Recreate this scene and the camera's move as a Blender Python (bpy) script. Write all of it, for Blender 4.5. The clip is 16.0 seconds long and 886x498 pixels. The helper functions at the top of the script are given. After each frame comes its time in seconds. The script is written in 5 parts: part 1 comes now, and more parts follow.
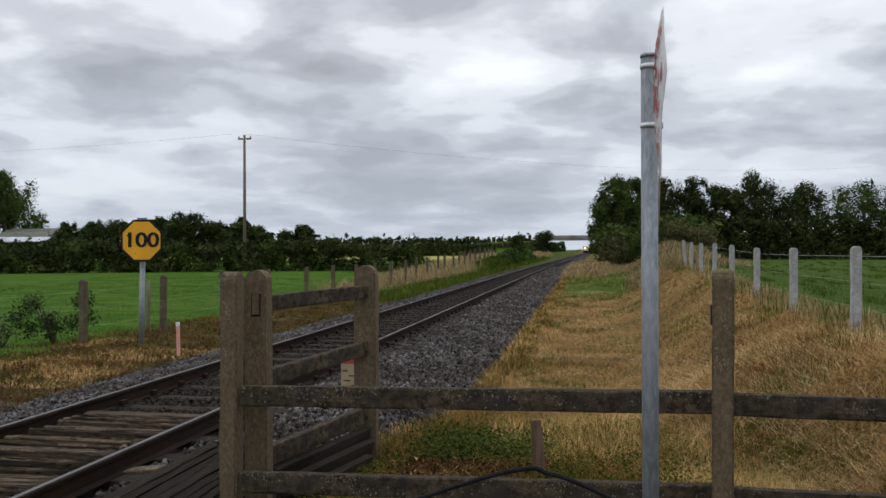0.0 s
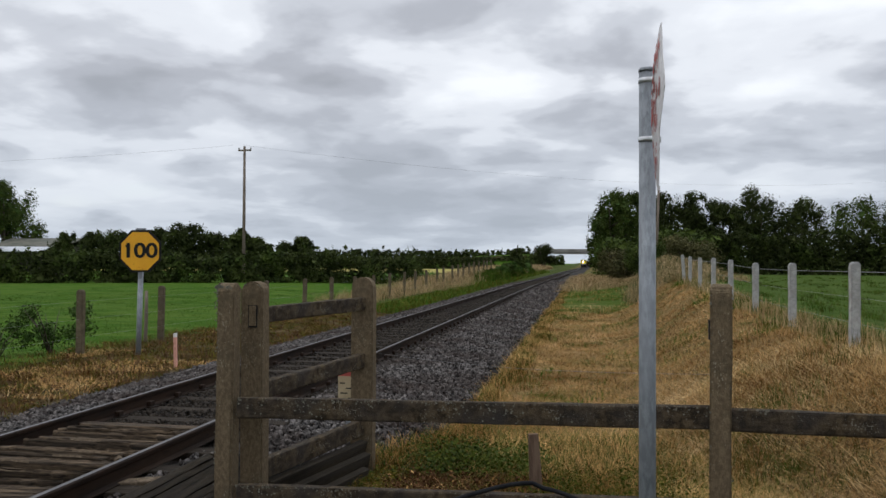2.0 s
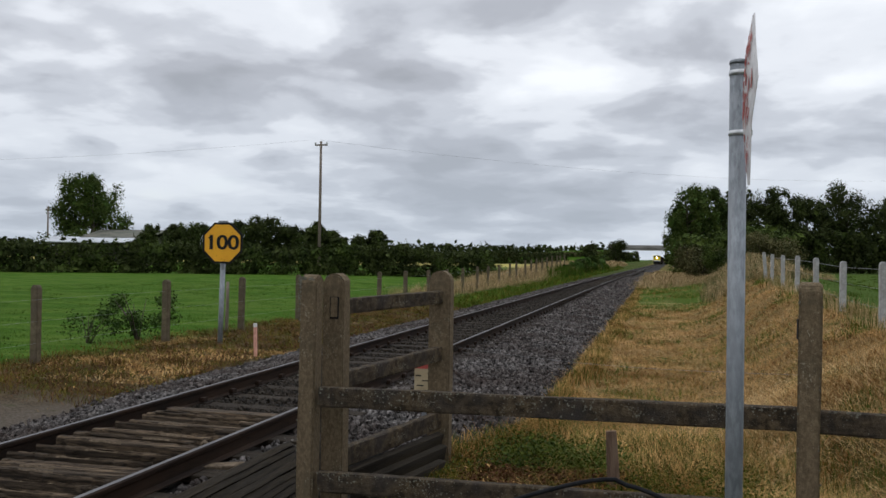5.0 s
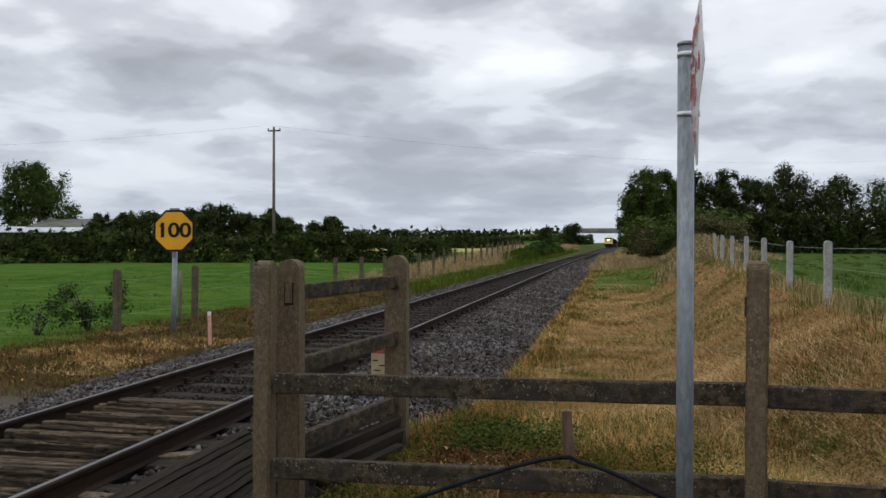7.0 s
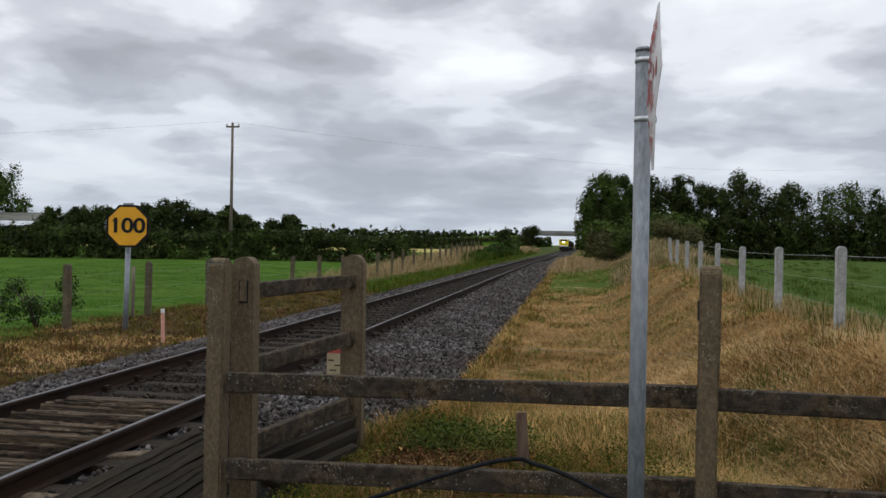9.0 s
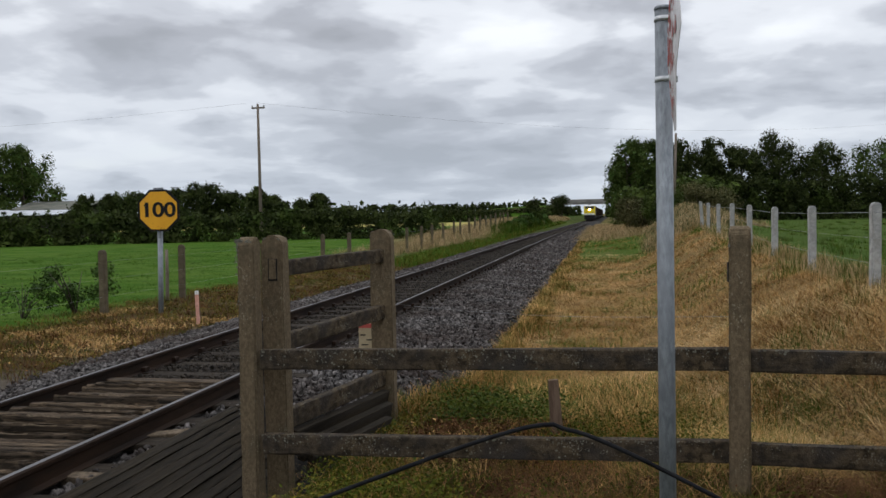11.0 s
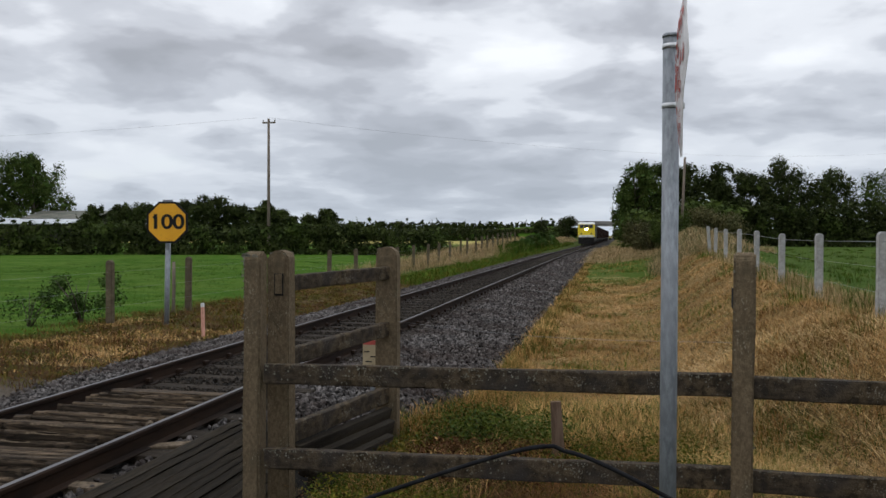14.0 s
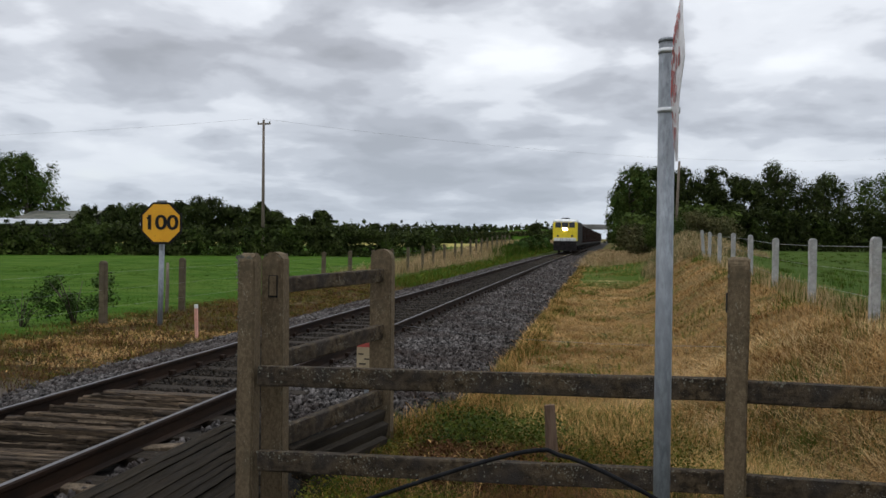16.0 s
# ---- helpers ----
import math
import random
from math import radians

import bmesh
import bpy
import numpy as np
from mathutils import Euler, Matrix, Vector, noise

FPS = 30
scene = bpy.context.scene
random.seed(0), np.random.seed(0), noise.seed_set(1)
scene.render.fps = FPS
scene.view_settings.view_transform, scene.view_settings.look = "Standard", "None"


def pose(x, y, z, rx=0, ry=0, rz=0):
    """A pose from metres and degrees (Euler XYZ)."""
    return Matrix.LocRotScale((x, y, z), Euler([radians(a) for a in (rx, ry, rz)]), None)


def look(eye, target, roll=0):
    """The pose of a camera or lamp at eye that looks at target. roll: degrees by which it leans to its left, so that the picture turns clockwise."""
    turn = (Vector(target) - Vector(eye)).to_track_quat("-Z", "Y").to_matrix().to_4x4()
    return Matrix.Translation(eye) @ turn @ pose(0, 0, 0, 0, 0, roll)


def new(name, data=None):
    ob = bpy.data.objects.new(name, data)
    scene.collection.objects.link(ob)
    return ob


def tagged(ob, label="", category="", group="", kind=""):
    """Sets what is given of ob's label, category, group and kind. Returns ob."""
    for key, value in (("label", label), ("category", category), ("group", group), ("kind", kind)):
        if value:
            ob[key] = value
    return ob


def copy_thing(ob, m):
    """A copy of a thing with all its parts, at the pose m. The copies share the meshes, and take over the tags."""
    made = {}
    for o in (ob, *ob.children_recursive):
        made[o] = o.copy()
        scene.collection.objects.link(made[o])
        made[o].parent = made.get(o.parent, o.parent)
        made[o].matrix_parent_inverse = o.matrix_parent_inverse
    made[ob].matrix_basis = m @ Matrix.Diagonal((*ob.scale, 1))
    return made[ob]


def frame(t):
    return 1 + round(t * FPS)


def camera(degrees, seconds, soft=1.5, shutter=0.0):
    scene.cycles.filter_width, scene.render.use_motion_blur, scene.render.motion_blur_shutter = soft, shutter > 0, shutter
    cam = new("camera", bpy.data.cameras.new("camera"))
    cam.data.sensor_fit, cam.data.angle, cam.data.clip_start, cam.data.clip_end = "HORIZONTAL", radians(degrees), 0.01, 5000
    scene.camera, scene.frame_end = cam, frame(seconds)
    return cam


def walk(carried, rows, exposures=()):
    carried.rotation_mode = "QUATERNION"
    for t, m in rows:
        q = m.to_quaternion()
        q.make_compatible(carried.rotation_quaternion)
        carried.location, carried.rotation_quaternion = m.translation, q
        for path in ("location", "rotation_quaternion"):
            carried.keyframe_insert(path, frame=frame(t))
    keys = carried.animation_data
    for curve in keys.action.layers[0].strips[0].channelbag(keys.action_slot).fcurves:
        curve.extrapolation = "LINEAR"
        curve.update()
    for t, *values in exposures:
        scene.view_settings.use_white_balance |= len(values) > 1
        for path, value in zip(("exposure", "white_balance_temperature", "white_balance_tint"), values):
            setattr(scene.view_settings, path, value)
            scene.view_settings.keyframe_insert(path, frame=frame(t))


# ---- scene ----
cam = camera(56.27, 16.0)
PATH = [
    (0, pose(-0.0138, -0.0026, 1.6564, 90.127, 0.183, 9.657)),
    (0.5, pose(-0.0094, -0.0001, 1.6534, 90.083, 0.080, 9.557)),
    (1, pose(-0.0099, 0.0042, 1.6523, 90.331, 0.280, 9.516)),
    (1.5, pose(-0.0047, 0.0049, 1.6535, 90.430, -0.305, 8.962)),
    (2, pose(-0.0065, 0.0080, 1.6553, 91.008, -0.237, 9.593)),
    (2.5, pose(-0.0065, 0.0034, 1.6589, 91.055, -0.240, 9.672)),
    (3, pose(-0.0137, -0.0083, 1.6586, 90.806, 0.002, 11.087)),
    (3.5, pose(-0.0307, -0.0159, 1.6582, 90.810, -0.222, 12.774)),
    (4, pose(-0.0523, -0.0213, 1.6558, 90.862, -0.463, 14.660)),
    (4.2, pose(-0.0536, -0.0222, 1.6560, 91.083, -0.497, 15.103)),
    (6.3, pose(-0.0543, -0.0211, 1.6375, 89.617, -1.086, 12.907)),
    (6.5, pose(-0.0493, -0.0195, 1.6420, 89.786, -0.101, 12.360)),
    (7, pose(-0.0431, -0.0211, 1.6396, 89.593, -0.099, 11.546)),
    (7.5, pose(-0.0436, -0.0192, 1.6349, 89.022, -0.279, 11.736)),
    (8, pose(-0.0406, -0.0198, 1.6359, 89.034, -0.084, 11.504)),
    (8.5, pose(-0.0364, -0.0102, 1.6316, 89.014, -1.957, 11.026)),
    (8.7, pose(-0.0371, -0.0066, 1.6399, 89.706, -1.333, 9.016)),
    (10.8, pose(-0.0067, 0.0039, 1.6244, 87.846, 0.728, 9.325)),
    (11, pose(-0.0076, -0.0043, 1.6237, 87.815, 1.168, 10.735)),
    (11.5, pose(-0.0050, -0.0018, 1.6300, 87.983, 0.949, 9.774)),
    (12, pose(0.0006, -0.0244, 1.6316, 88.463, -0.104, 9.670)),
    (12.5, pose(0.0027, -0.0266, 1.6290, 88.525, -0.167, 10.838)),
    (13, pose(0.0005, -0.0305, 1.6296, 88.591, -0.341, 11.275)),
    (13.5, pose(0.0052, -0.0272, 1.6299, 88.939, -0.143, 11.265)),
    (14, pose(0.0035, -0.0312, 1.6297, 89.083, -0.212, 11.236)),
    (14.5, pose(0.0041, -0.0306, 1.6321, 89.350, -0.218, 11.448)),
    (15, pose(0.0002, -0.0331, 1.6310, 89.313, -0.601, 11.407)),
    (15.5, pose(-0.0017, -0.0304, 1.6314, 89.216, -0.436, 11.282)),
    (16, pose(-0.0009, -0.0281, 1.6327, 89.249, -0.563, 10.850)),
]
walk(cam, PATH)

# ---------------------------------------------------------------- sky and sun
world = bpy.data.worlds.new("world")
scene.world = world
world.use_nodes = True
wn, wl = world.node_tree.nodes, world.node_tree.links
wn.clear()


def wnode(kind, **props):
    n = wn.new(kind)
    for k, v in props.items():
        if k in n.inputs:
            n.inputs[k].default_value = v
    return n


w_out = wnode("ShaderNodeOutputWorld")
w_bg = wnode("ShaderNodeBackground", Strength=1.0)
w_co = wnode("ShaderNodeTexCoord")
w_sep = wnode("ShaderNodeSeparateXYZ")
wl.new(w_co.outputs["Generated"], w_sep.inputs[0])


def wmath(op, a, b=None, clamp=False):
    n = wn.new("ShaderNodeMath")
    n.operation, n.use_clamp = op, clamp
    for i, v in enumerate((a, b)):
        if v is None:
            continue
        if isinstance(v, (int, float)):
            n.inputs[i].default_value = v
        else:
            wl.new(v, n.inputs[i])
    return n.outputs[0]


up = wmath("MAXIMUM", w_sep.outputs["Z"], 0.0)
flat = wmath("ADD", up, 0.19)
w_vec = wnode("ShaderNodeCombineXYZ")
wl.new(wmath("DIVIDE", w_sep.outputs["X"], flat), w_vec.inputs[0])
wl.new(wmath("DIVIDE", w_sep.outputs["Y"], flat), w_vec.inputs[1])


def wnoise(scale, detail, rough, offset, distortion=0.0):
    m = wn.new("ShaderNodeMapping")
    m.inputs["Location"].default_value = offset
    wl.new(w_vec.outputs[0], m.inputs["Vector"])
    n = wnode("ShaderNodeTexNoise", Scale=scale, Detail=detail, Roughness=rough, Distortion=distortion)
    wl.new(m.outputs[0], n.inputs["Vector"])
    return n.outputs["Fac"]


big = wnoise(0.80, 3.0, 0.5, (3.8, 0.7, 0.0), 0.1)
mid = wnoise(2.0, 5.0, 0.48, (1.1, 5.2, 1.0), 0.25)
fine = wnoise(6.5, 4.0, 0.5, (7.7, 2.2, 2.0), 0.3)
mixed = wmath("ADD", wmath("ADD", wmath("MULTIPLY", big, 0.44), wmath("MULTIPLY", mid, 0.46)), wmath("MULTIPLY", fine, 0.10))
ramp = wn.new("ShaderNodeValToRGB")
cr = ramp.color_ramp
cr.interpolation = "EASE"
cr.elements[0].position, cr.elements[0].color = 0.36, (0.385, 0.410, 0.460, 1)
cr.elements[1].position, cr.elements[1].color = 0.63, (0.98, 1.02, 1.08, 1)
for p, c in ((0.43, (0.475, 0.503, 0.565)), (0.485, (0.615, 0.65, 0.72)), (0.54, (0.82, 0.86, 0.93))):
    e = cr.elements.new(p)
    e.color = (*c, 1)
wl.new(mixed, ramp.inputs[0])
# pale blue-grey haze low over the horizon
haze = wnode("ShaderNodeMixRGB")
haze.inputs["Color2"].default_value = (0.46, 0.53, 0.62, 1)
hz = wn.new("ShaderNodeMapRange")
hz.inputs["From Min"].default_value, hz.inputs["From Max"].default_value = 0.0, 0.22
hz.inputs["To Min"].default_value, hz.inputs["To Max"].default_value = 0.66, 0.0
wl.new(w_sep.outputs["Z"], hz.inputs["Value"])
wl.new(hz.outputs[0], haze.inputs["Fac"])
wl.new(ramp.outputs["Color"], haze.inputs["Color1"])
# clear sky above the clouds shows in the thinnest gaps
sky = wn.new("ShaderNodeTexSky")
sky.sky_type, sky.sun_disc, sky.sun_elevation, sky.sun_rotation = "NISHITA", False, radians(42), radians(-70)
clear = wnode("ShaderNodeMixRGB")
clear.blend_type = "MIX"
sky_dim = wnode("ShaderNodeMixRGB", Fac=1.0)
sky_dim.blend_type = "MULTIPLY"
sky_dim.inputs["Color2"].default_value = (0.13, 0.13, 0.13, 1)
wl.new(sky.outputs[0], sky_dim.inputs["Color1"])
gap = wn.new("ShaderNodeMapRange")
gap.inputs["From Min"].default_value, gap.inputs["From Max"].default_value = 0.66, 0.80
gap.inputs["To Min"].default_value, gap.inputs["To Max"].default_value = 0.0, 0.35
wl.new(big, gap.inputs["Value"])
wl.new(gap.outputs[0], clear.inputs["Fac"])
wl.new(haze.outputs[0], clear.inputs["Color1"])
wl.new(sky_dim.outputs[0], clear.inputs["Color2"])
wl.new(clear.outputs[0], w_bg.inputs["Color"])
zen = wn.new("ShaderNodeMapRange")
zen.interpolation_type = "SMOOTHSTEP"
zen.inputs["From Min"].default_value, zen.inputs["From Max"].default_value = 0.34, 0.95
zen.inputs["To Min"].default_value, zen.inputs["To Max"].default_value = 1.0, 1.9
wl.new(w_sep.outputs["Z"], zen.inputs["Value"])
wl.new(zen.outputs[0], w_bg.inputs["Strength"])
wl.new(w_bg.outputs[0], w_out.inputs["Surface"])

sun = new("sun", bpy.data.lights.new("sun", "SUN"))
sun.data.energy, sun.data.angle, sun.data.color = 0.4, radians(25), (1.0, 0.95, 0.88)
sun.matrix_world = look((-30, -14, 30), (0, 0, 0))


# ---------------------------------------------------------------- materials
def material(name, c1, c2, rough=0.8, scale=8.0, metal=0.0, bump=0.3, c3=None, scale3=1.2, amount3=0.5, stretch=(1, 1, 1),
             spec=0.5, vary=0.0, bump_scale=None, fine_detail=6.0, speck=None, speck_scale=70.0):
    """Two-scale noise colour with relief; c3 is a patchy stain; vary: brightness spread from piece to piece."""
    m = bpy.data.materials.new(name)
    m.use_nodes = True
    n, l = m.node_tree.nodes, m.node_tree.links
    b = n["Principled BSDF"]
    b.inputs["Roughness"].default_value, b.inputs["Metallic"].default_value = rough, metal
    b.inputs["Specular IOR Level"].default_value = min(spec, 0.2) if rough > 0.7 else spec
    co = n.new("ShaderNodeTexCoord")
    mp = n.new("ShaderNodeMapping")
    mp.inputs["Scale"].default_value = stretch
    l.new(co.outputs["Object"], mp.inputs["Vector"])

    def noi(s, d):
        t = n.new("ShaderNodeTexNoise")
        t.inputs["Scale"].default_value, t.inputs["Detail"].default_value, t.inputs["Roughness"].default_value = s, d, 0.62
        l.new(mp.outputs[0], t.inputs["Vector"])
        return t.outputs["Fac"]

    def ranged(v, lo, hi):
        r = n.new("ShaderNodeMapRange")
        r.inputs["From Min"].default_value, r.inputs["From Max"].default_value = lo, hi
        l.new(v, r.inputs["Value"])
        return r.outputs[0]

    def mix(f, a, c):
        x = n.new("ShaderNodeMixRGB")
        l.new(f, x.inputs["Fac"])
        for i, v in (("Color1", a), ("Color2", c)):
            if isinstance(v, tuple):
                x.inputs[i].default_value = (*v, 1)
            else:
                l.new(v, x.inputs[i])
        return x.outputs[0]

    def mth_pair(a, c):
        x = n.new("ShaderNodeMix")
        x.inputs["Factor"].default_value = 0.35
        l.new(a, x.inputs["A"])
        l.new(c, x.inputs["B"])
        return x.outputs["Result"]

    f1 = noi(scale, fine_detail)
    deep = tuple(v * 0.62 for v in c1)
    col = mix(ranged(f1, 0.40, 0.60), c1, c2)
    col = mix(ranged(noi(scale * 4.3, 4.0), 0.60, 0.72), col, deep)
    if c3:
        f3 = noi(scale3, 4.0)
        col = mix(ranged(f3, 0.62 - amount3 * 0.3, 0.72), col, c3)
    if speck:
        col = mix(ranged(mth_pair(noi(speck_scale, 2.0), noi(speck_scale * 0.09, 3.0)), 0.612, 0.64), col, speck)
    if vary:
        oi = n.new("ShaderNodeObjectInfo")
        ge = n.new("ShaderNodeNewGeometry")
        ad = n.new("ShaderNodeMath")
        ad.operation = "ADD"
        l.new(oi.outputs["Random"], ad.inputs[0])
        l.new(ge.outputs["Random Per Island"], ad.inputs[1])
        r = n.new("ShaderNodeMapRange")
        r.inputs["From Max"].default_value = 2.0
        r.inputs["To Min"].default_value, r.inputs["To Max"].default_value = 1 - vary, 1 + vary
        l.new(ad.outputs[0], r.inputs["Value"])
        hs = n.new("ShaderNodeHueSaturation")
        l.new(r.outputs[0], hs.inputs["Value"])
        l.new(col, hs.inputs["Color"])
        col = hs.outputs[0]
    l.new(col, b.inputs["Base Color"])
    if bump:
        bp = n.new("ShaderNodeBump")
        bp.inputs["Strength"].default_value, bp.inputs["Distance"].default_value = bump, 0.02
        l.new(noi(bump_scale or scale * 3, 5.0), bp.inputs["Height"])
        l.new(bp.outputs[0], b.inputs["Normal"])
    return m


M = {}
M["concrete"] = material("weathered_concrete", (0.100, 0.073, 0.043), (0.158, 0.118, 0.071), 0.95, 46, c3=(0.078, 0.062, 0.038), scale3=5.5,
                         amount3=0.3, stretch=(1, 1, 0.6), speck=(0.24, 0.21, 0.15), speck_scale=95, bump=0.5, bump_scale=60)
M["concrete_dark"] = material("mossy_dark_concrete", (0.022, 0.0155, 0.0085), (0.088, 0.063, 0.036), 0.95, 16, speck=(0.17, 0.155, 0.12), speck_scale=80, c3=(0.035, 0.030, 0.026), scale3=3.0,
                              amount3=0.7, bump=0.5, bump_scale=60)
M["lichen"] = material("pale_lichen", (0.11, 0.103, 0.080), (0.19, 0.182, 0.145), 0.95, 30, bump=0.4)
M["white_concrete"] = material("pale_concrete", (0.27, 0.27, 0.262), (0.41, 0.41, 0.395), 0.9, 12, c3=(0.28, 0.27, 0.25), scale3=5, amount3=0.4, bump=0.3)
M["field_post"] = material("brown_concrete", (0.086, 0.069, 0.042), (0.142, 0.115, 0.072), 0.95, 12, c3=(0.09, 0.07, 0.055), scale3=3, bump=0.3)
M["galv"] = material("galvanised_steel", (0.165, 0.183, 0.200), (0.275, 0.296, 0.315), 0.58, 26, metal=0.5, c3=(0.20, 0.21, 0.225), scale3=7,
                     amount3=0.8, stretch=(2, 2, 0.6), bump=0.12)
M["band"] = material("clip_steel", (0.55, 0.56, 0.57), (0.68, 0.69, 0.70), 0.4, 20, metal=0.5, bump=0.05)
M["rail_side"] = material("rusty_rail_steel", (0.0125, 0.0072, 0.0046), (0.030, 0.0160, 0.0088), 0.75, 9, metal=0.2, bump=0.25, stretch=(1, 0.15, 1))
M["rail_head"] = material("polished_rail_head", (0.075, 0.07, 0.07), (0.135, 0.128, 0.13), 0.5, 6, metal=0.3, bump=0.03, spec=0.25, stretch=(1, 0.1, 1))
M["sleeper"] = material("tarred_timber_sleeper", (0.016, 0.012, 0.008), (0.036, 0.027, 0.018), 0.95, 6, bump=0.5, stretch=(0.3, 3, 1), vary=0.25)
M["slat"] = material("weathered_timber_slat", (0.015, 0.0105, 0.0065), (0.138, 0.097, 0.060), 0.9, 5, c3=(0.030, 0.024, 0.018), scale3=2, amount3=0.7,
                     bump=0.7, stretch=(0.7, 8, 8), vary=0.7)
M["wing_slat"] = material("damp_timber_board", (0.008, 0.0056, 0.0028), (0.032, 0.0230, 0.0120), 0.9, 5, c3=(0.035, 0.029, 0.022), scale3=1.5, amount3=0.7,
                          bump=0.6, stretch=(8, 0.6, 8), vary=0.25)
M["raw_edge"] = material("splintered_timber", (0.084, 0.062, 0.040), (0.172, 0.130, 0.088), 0.9, 20, bump=0.6)
M["stone"] = material("ballast_stone", (0.0070, 0.0063, 0.0062), (0.165, 0.150, 0.140), 0.85, 11, bump=0.3, vary=0.95, c3=(0.034, 0.023, 0.018), scale3=0.9, amount3=0.85)
# far darker than the loose stones: shade of their gaps is in the colour
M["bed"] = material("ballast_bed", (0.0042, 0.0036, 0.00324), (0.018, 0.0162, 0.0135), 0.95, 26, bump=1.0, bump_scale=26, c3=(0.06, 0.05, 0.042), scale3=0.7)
M["oily_stone"] = material("oil_stained_stone", (0.0112, 0.0084, 0.0063), (0.049, 0.0392, 0.02898), 0.85, 14, bump=0.3, vary=0.7)
M["yellow"] = material("yellow_sign_face", (0.72, 0.335, 0.004), (0.78, 0.375, 0.006), 0.45, 3, bump=0.02)
M["black"] = material("black_paint", (0.010, 0.010, 0.011), (0.018, 0.017, 0.017), 0.85, 10, bump=0.05)
M["cable"] = material("black_rubber", (0.006, 0.006, 0.007), (0.014, 0.014, 0.015), 0.8, 12, bump=0.1, spec=0.12)
M["pink"] = material("faded_pink_paint", (0.55, 0.26, 0.19), (0.66, 0.35, 0.27), 0.7, 20, bump=0.1)
M["cream"] = material("cream_notice_face", (0.306, 0.238, 0.136), (0.374, 0.2975, 0.1785), 0.5, 8, bump=0.03)
M["red"] = material("red_lettering", (0.3, 0.045, 0.035), (0.4, 0.07, 0.05), 0.5, 12, bump=0.03)
M["sign_white"] = material("weathered_sign_white", (0.56, 0.54, 0.54), (0.70, 0.68, 0.68), 0.5, 8, bump=0.05, c3=(0.44, 0.38, 0.37), scale3=9)
M["sign_back"] = material("bare_aluminium", (0.34, 0.35, 0.36), (0.46, 0.47, 0.48), 0.45, 8, metal=0.7, bump=0.05)
M["wood_pole"] = material("weathered_pole_timber", (0.12, 0.0943, 0.07225), (0.2, 0.164, 0.1318), 0.9, 4, bump=0.3, stretch=(6, 6, 0.5))
M["stake"] = material("rough_sawn_stake", (0.12, 0.0775, 0.0527), (0.198, 0.1364, 0.0961), 0.9, 5, bump=0.4, stretch=(6, 6, 0.6))
M["bark"] = material("dark_bark", (0.045, 0.037, 0.028), (0.090, 0.074, 0.057), 0.95, 6, bump=0.6, stretch=(3, 3, 0.6))
M["leaf_dark"] = material("dark_green_leaves", (0.018, 0.026, 0.007), (0.045, 0.057, 0.015), 0.7, 0.9, bump=0, vary=0.45, spec=0.06)
M["leaf_mid"] = material("green_leaves", (0.027, 0.043, 0.009), (0.060, 0.083, 0.017), 0.7, 0.9, bump=0, vary=0.45, spec=0.06)
M["leaf_bright"] = material("fresh_green_leaves", (0.034, 0.0663, 0.0136), (0.068, 0.1148, 0.0272), 0.7, 0.9, bump=0, vary=0.4, spec=0.06)
M["leaf_olive"] = material("olive_bramble_leaves", (0.060, 0.062, 0.024), (0.115, 0.105, 0.045), 0.75, 0.9, bump=0, vary=0.45, spec=0.05)
M["straw"] = material("dry_grass", (0.225, 0.113, 0.034), (0.545, 0.328, 0.130), 0.9, 0.8, bump=0, vary=0.55, spec=0.05)
M["straw_pale"] = material("bleached_hay", (0.4243, 0.2907, 0.1236), (0.6188, 0.4522, 0.2326), 0.9, 1.0, bump=0, vary=0.4, spec=0.05)
M["straw_tall"] = material("tall_seeding_grass", (0.33, 0.225, 0.115), (0.50, 0.36, 0.20), 0.9, 0.5, bump=0, vary=0.3, spec=0.05)
M["blade"] = material("green_grass", (0.04, 0.0544, 0.00576), (0.084, 0.096, 0.01584), 0.8, 0.8, bump=0, vary=0.35, spec=0.05)
M["pasture_blade"] = material("pasture_grass", (0.036, 0.086, 0.0072), (0.066, 0.128, 0.015), 0.85, 0.8, bump=0, vary=0.35, spec=0.05)
M["weed"] = material("yellowing_weeds", (0.075, 0.069, 0.0081), (0.1387, 0.1125, 0.01755), 0.8, 1.2, bump=0, vary=0.35, spec=0.05)
M["dead_weed"] = material("brown_dead_weeds", (0.052, 0.024, 0.011), (0.125, 0.062, 0.028), 0.9, 1.2, bump=0, vary=0.35, spec=0.05)
M["loco_black"] = material("grimy_dark_grey_paint", (0.012, 0.011, 0.011), (0.028, 0.025, 0.024), 0.8, 2.5, bump=0.1)
M["loco_grey"] = material("silver_grey_paint", (0.42, 0.42, 0.42), (0.55, 0.55, 0.55), 0.5, 2, bump=0.05)
M["loco_yellow"] = material("yellow_cab_paint", (0.72, 0.55, 0.015), (0.82, 0.64, 0.025), 0.45, 2, bump=0.03)
M["loco_white"] = material("white_buffer_beam", (0.60, 0.60, 0.58), (0.75, 0.75, 0.73), 0.5, 3, bump=0.05)
M["wagon"] = material("brown_wagon_paint", (0.020, 0.011, 0.008), (0.042, 0.022, 0.016), 0.9, 1.5, bump=0.2, c3=(0.02, 0.014, 0.012))
M["window_dark"] = material("dark_glass", (0.02, 0.022, 0.025), (0.04, 0.042, 0.046), 0.12, 2, bump=0)
M["bridge"] = material("bridge_concrete", (0.20, 0.19, 0.18), (0.30, 0.29, 0.275), 0.9, 0.6, bump=0.1, c3=(0.13, 0.12, 0.11), scale3=0.3)
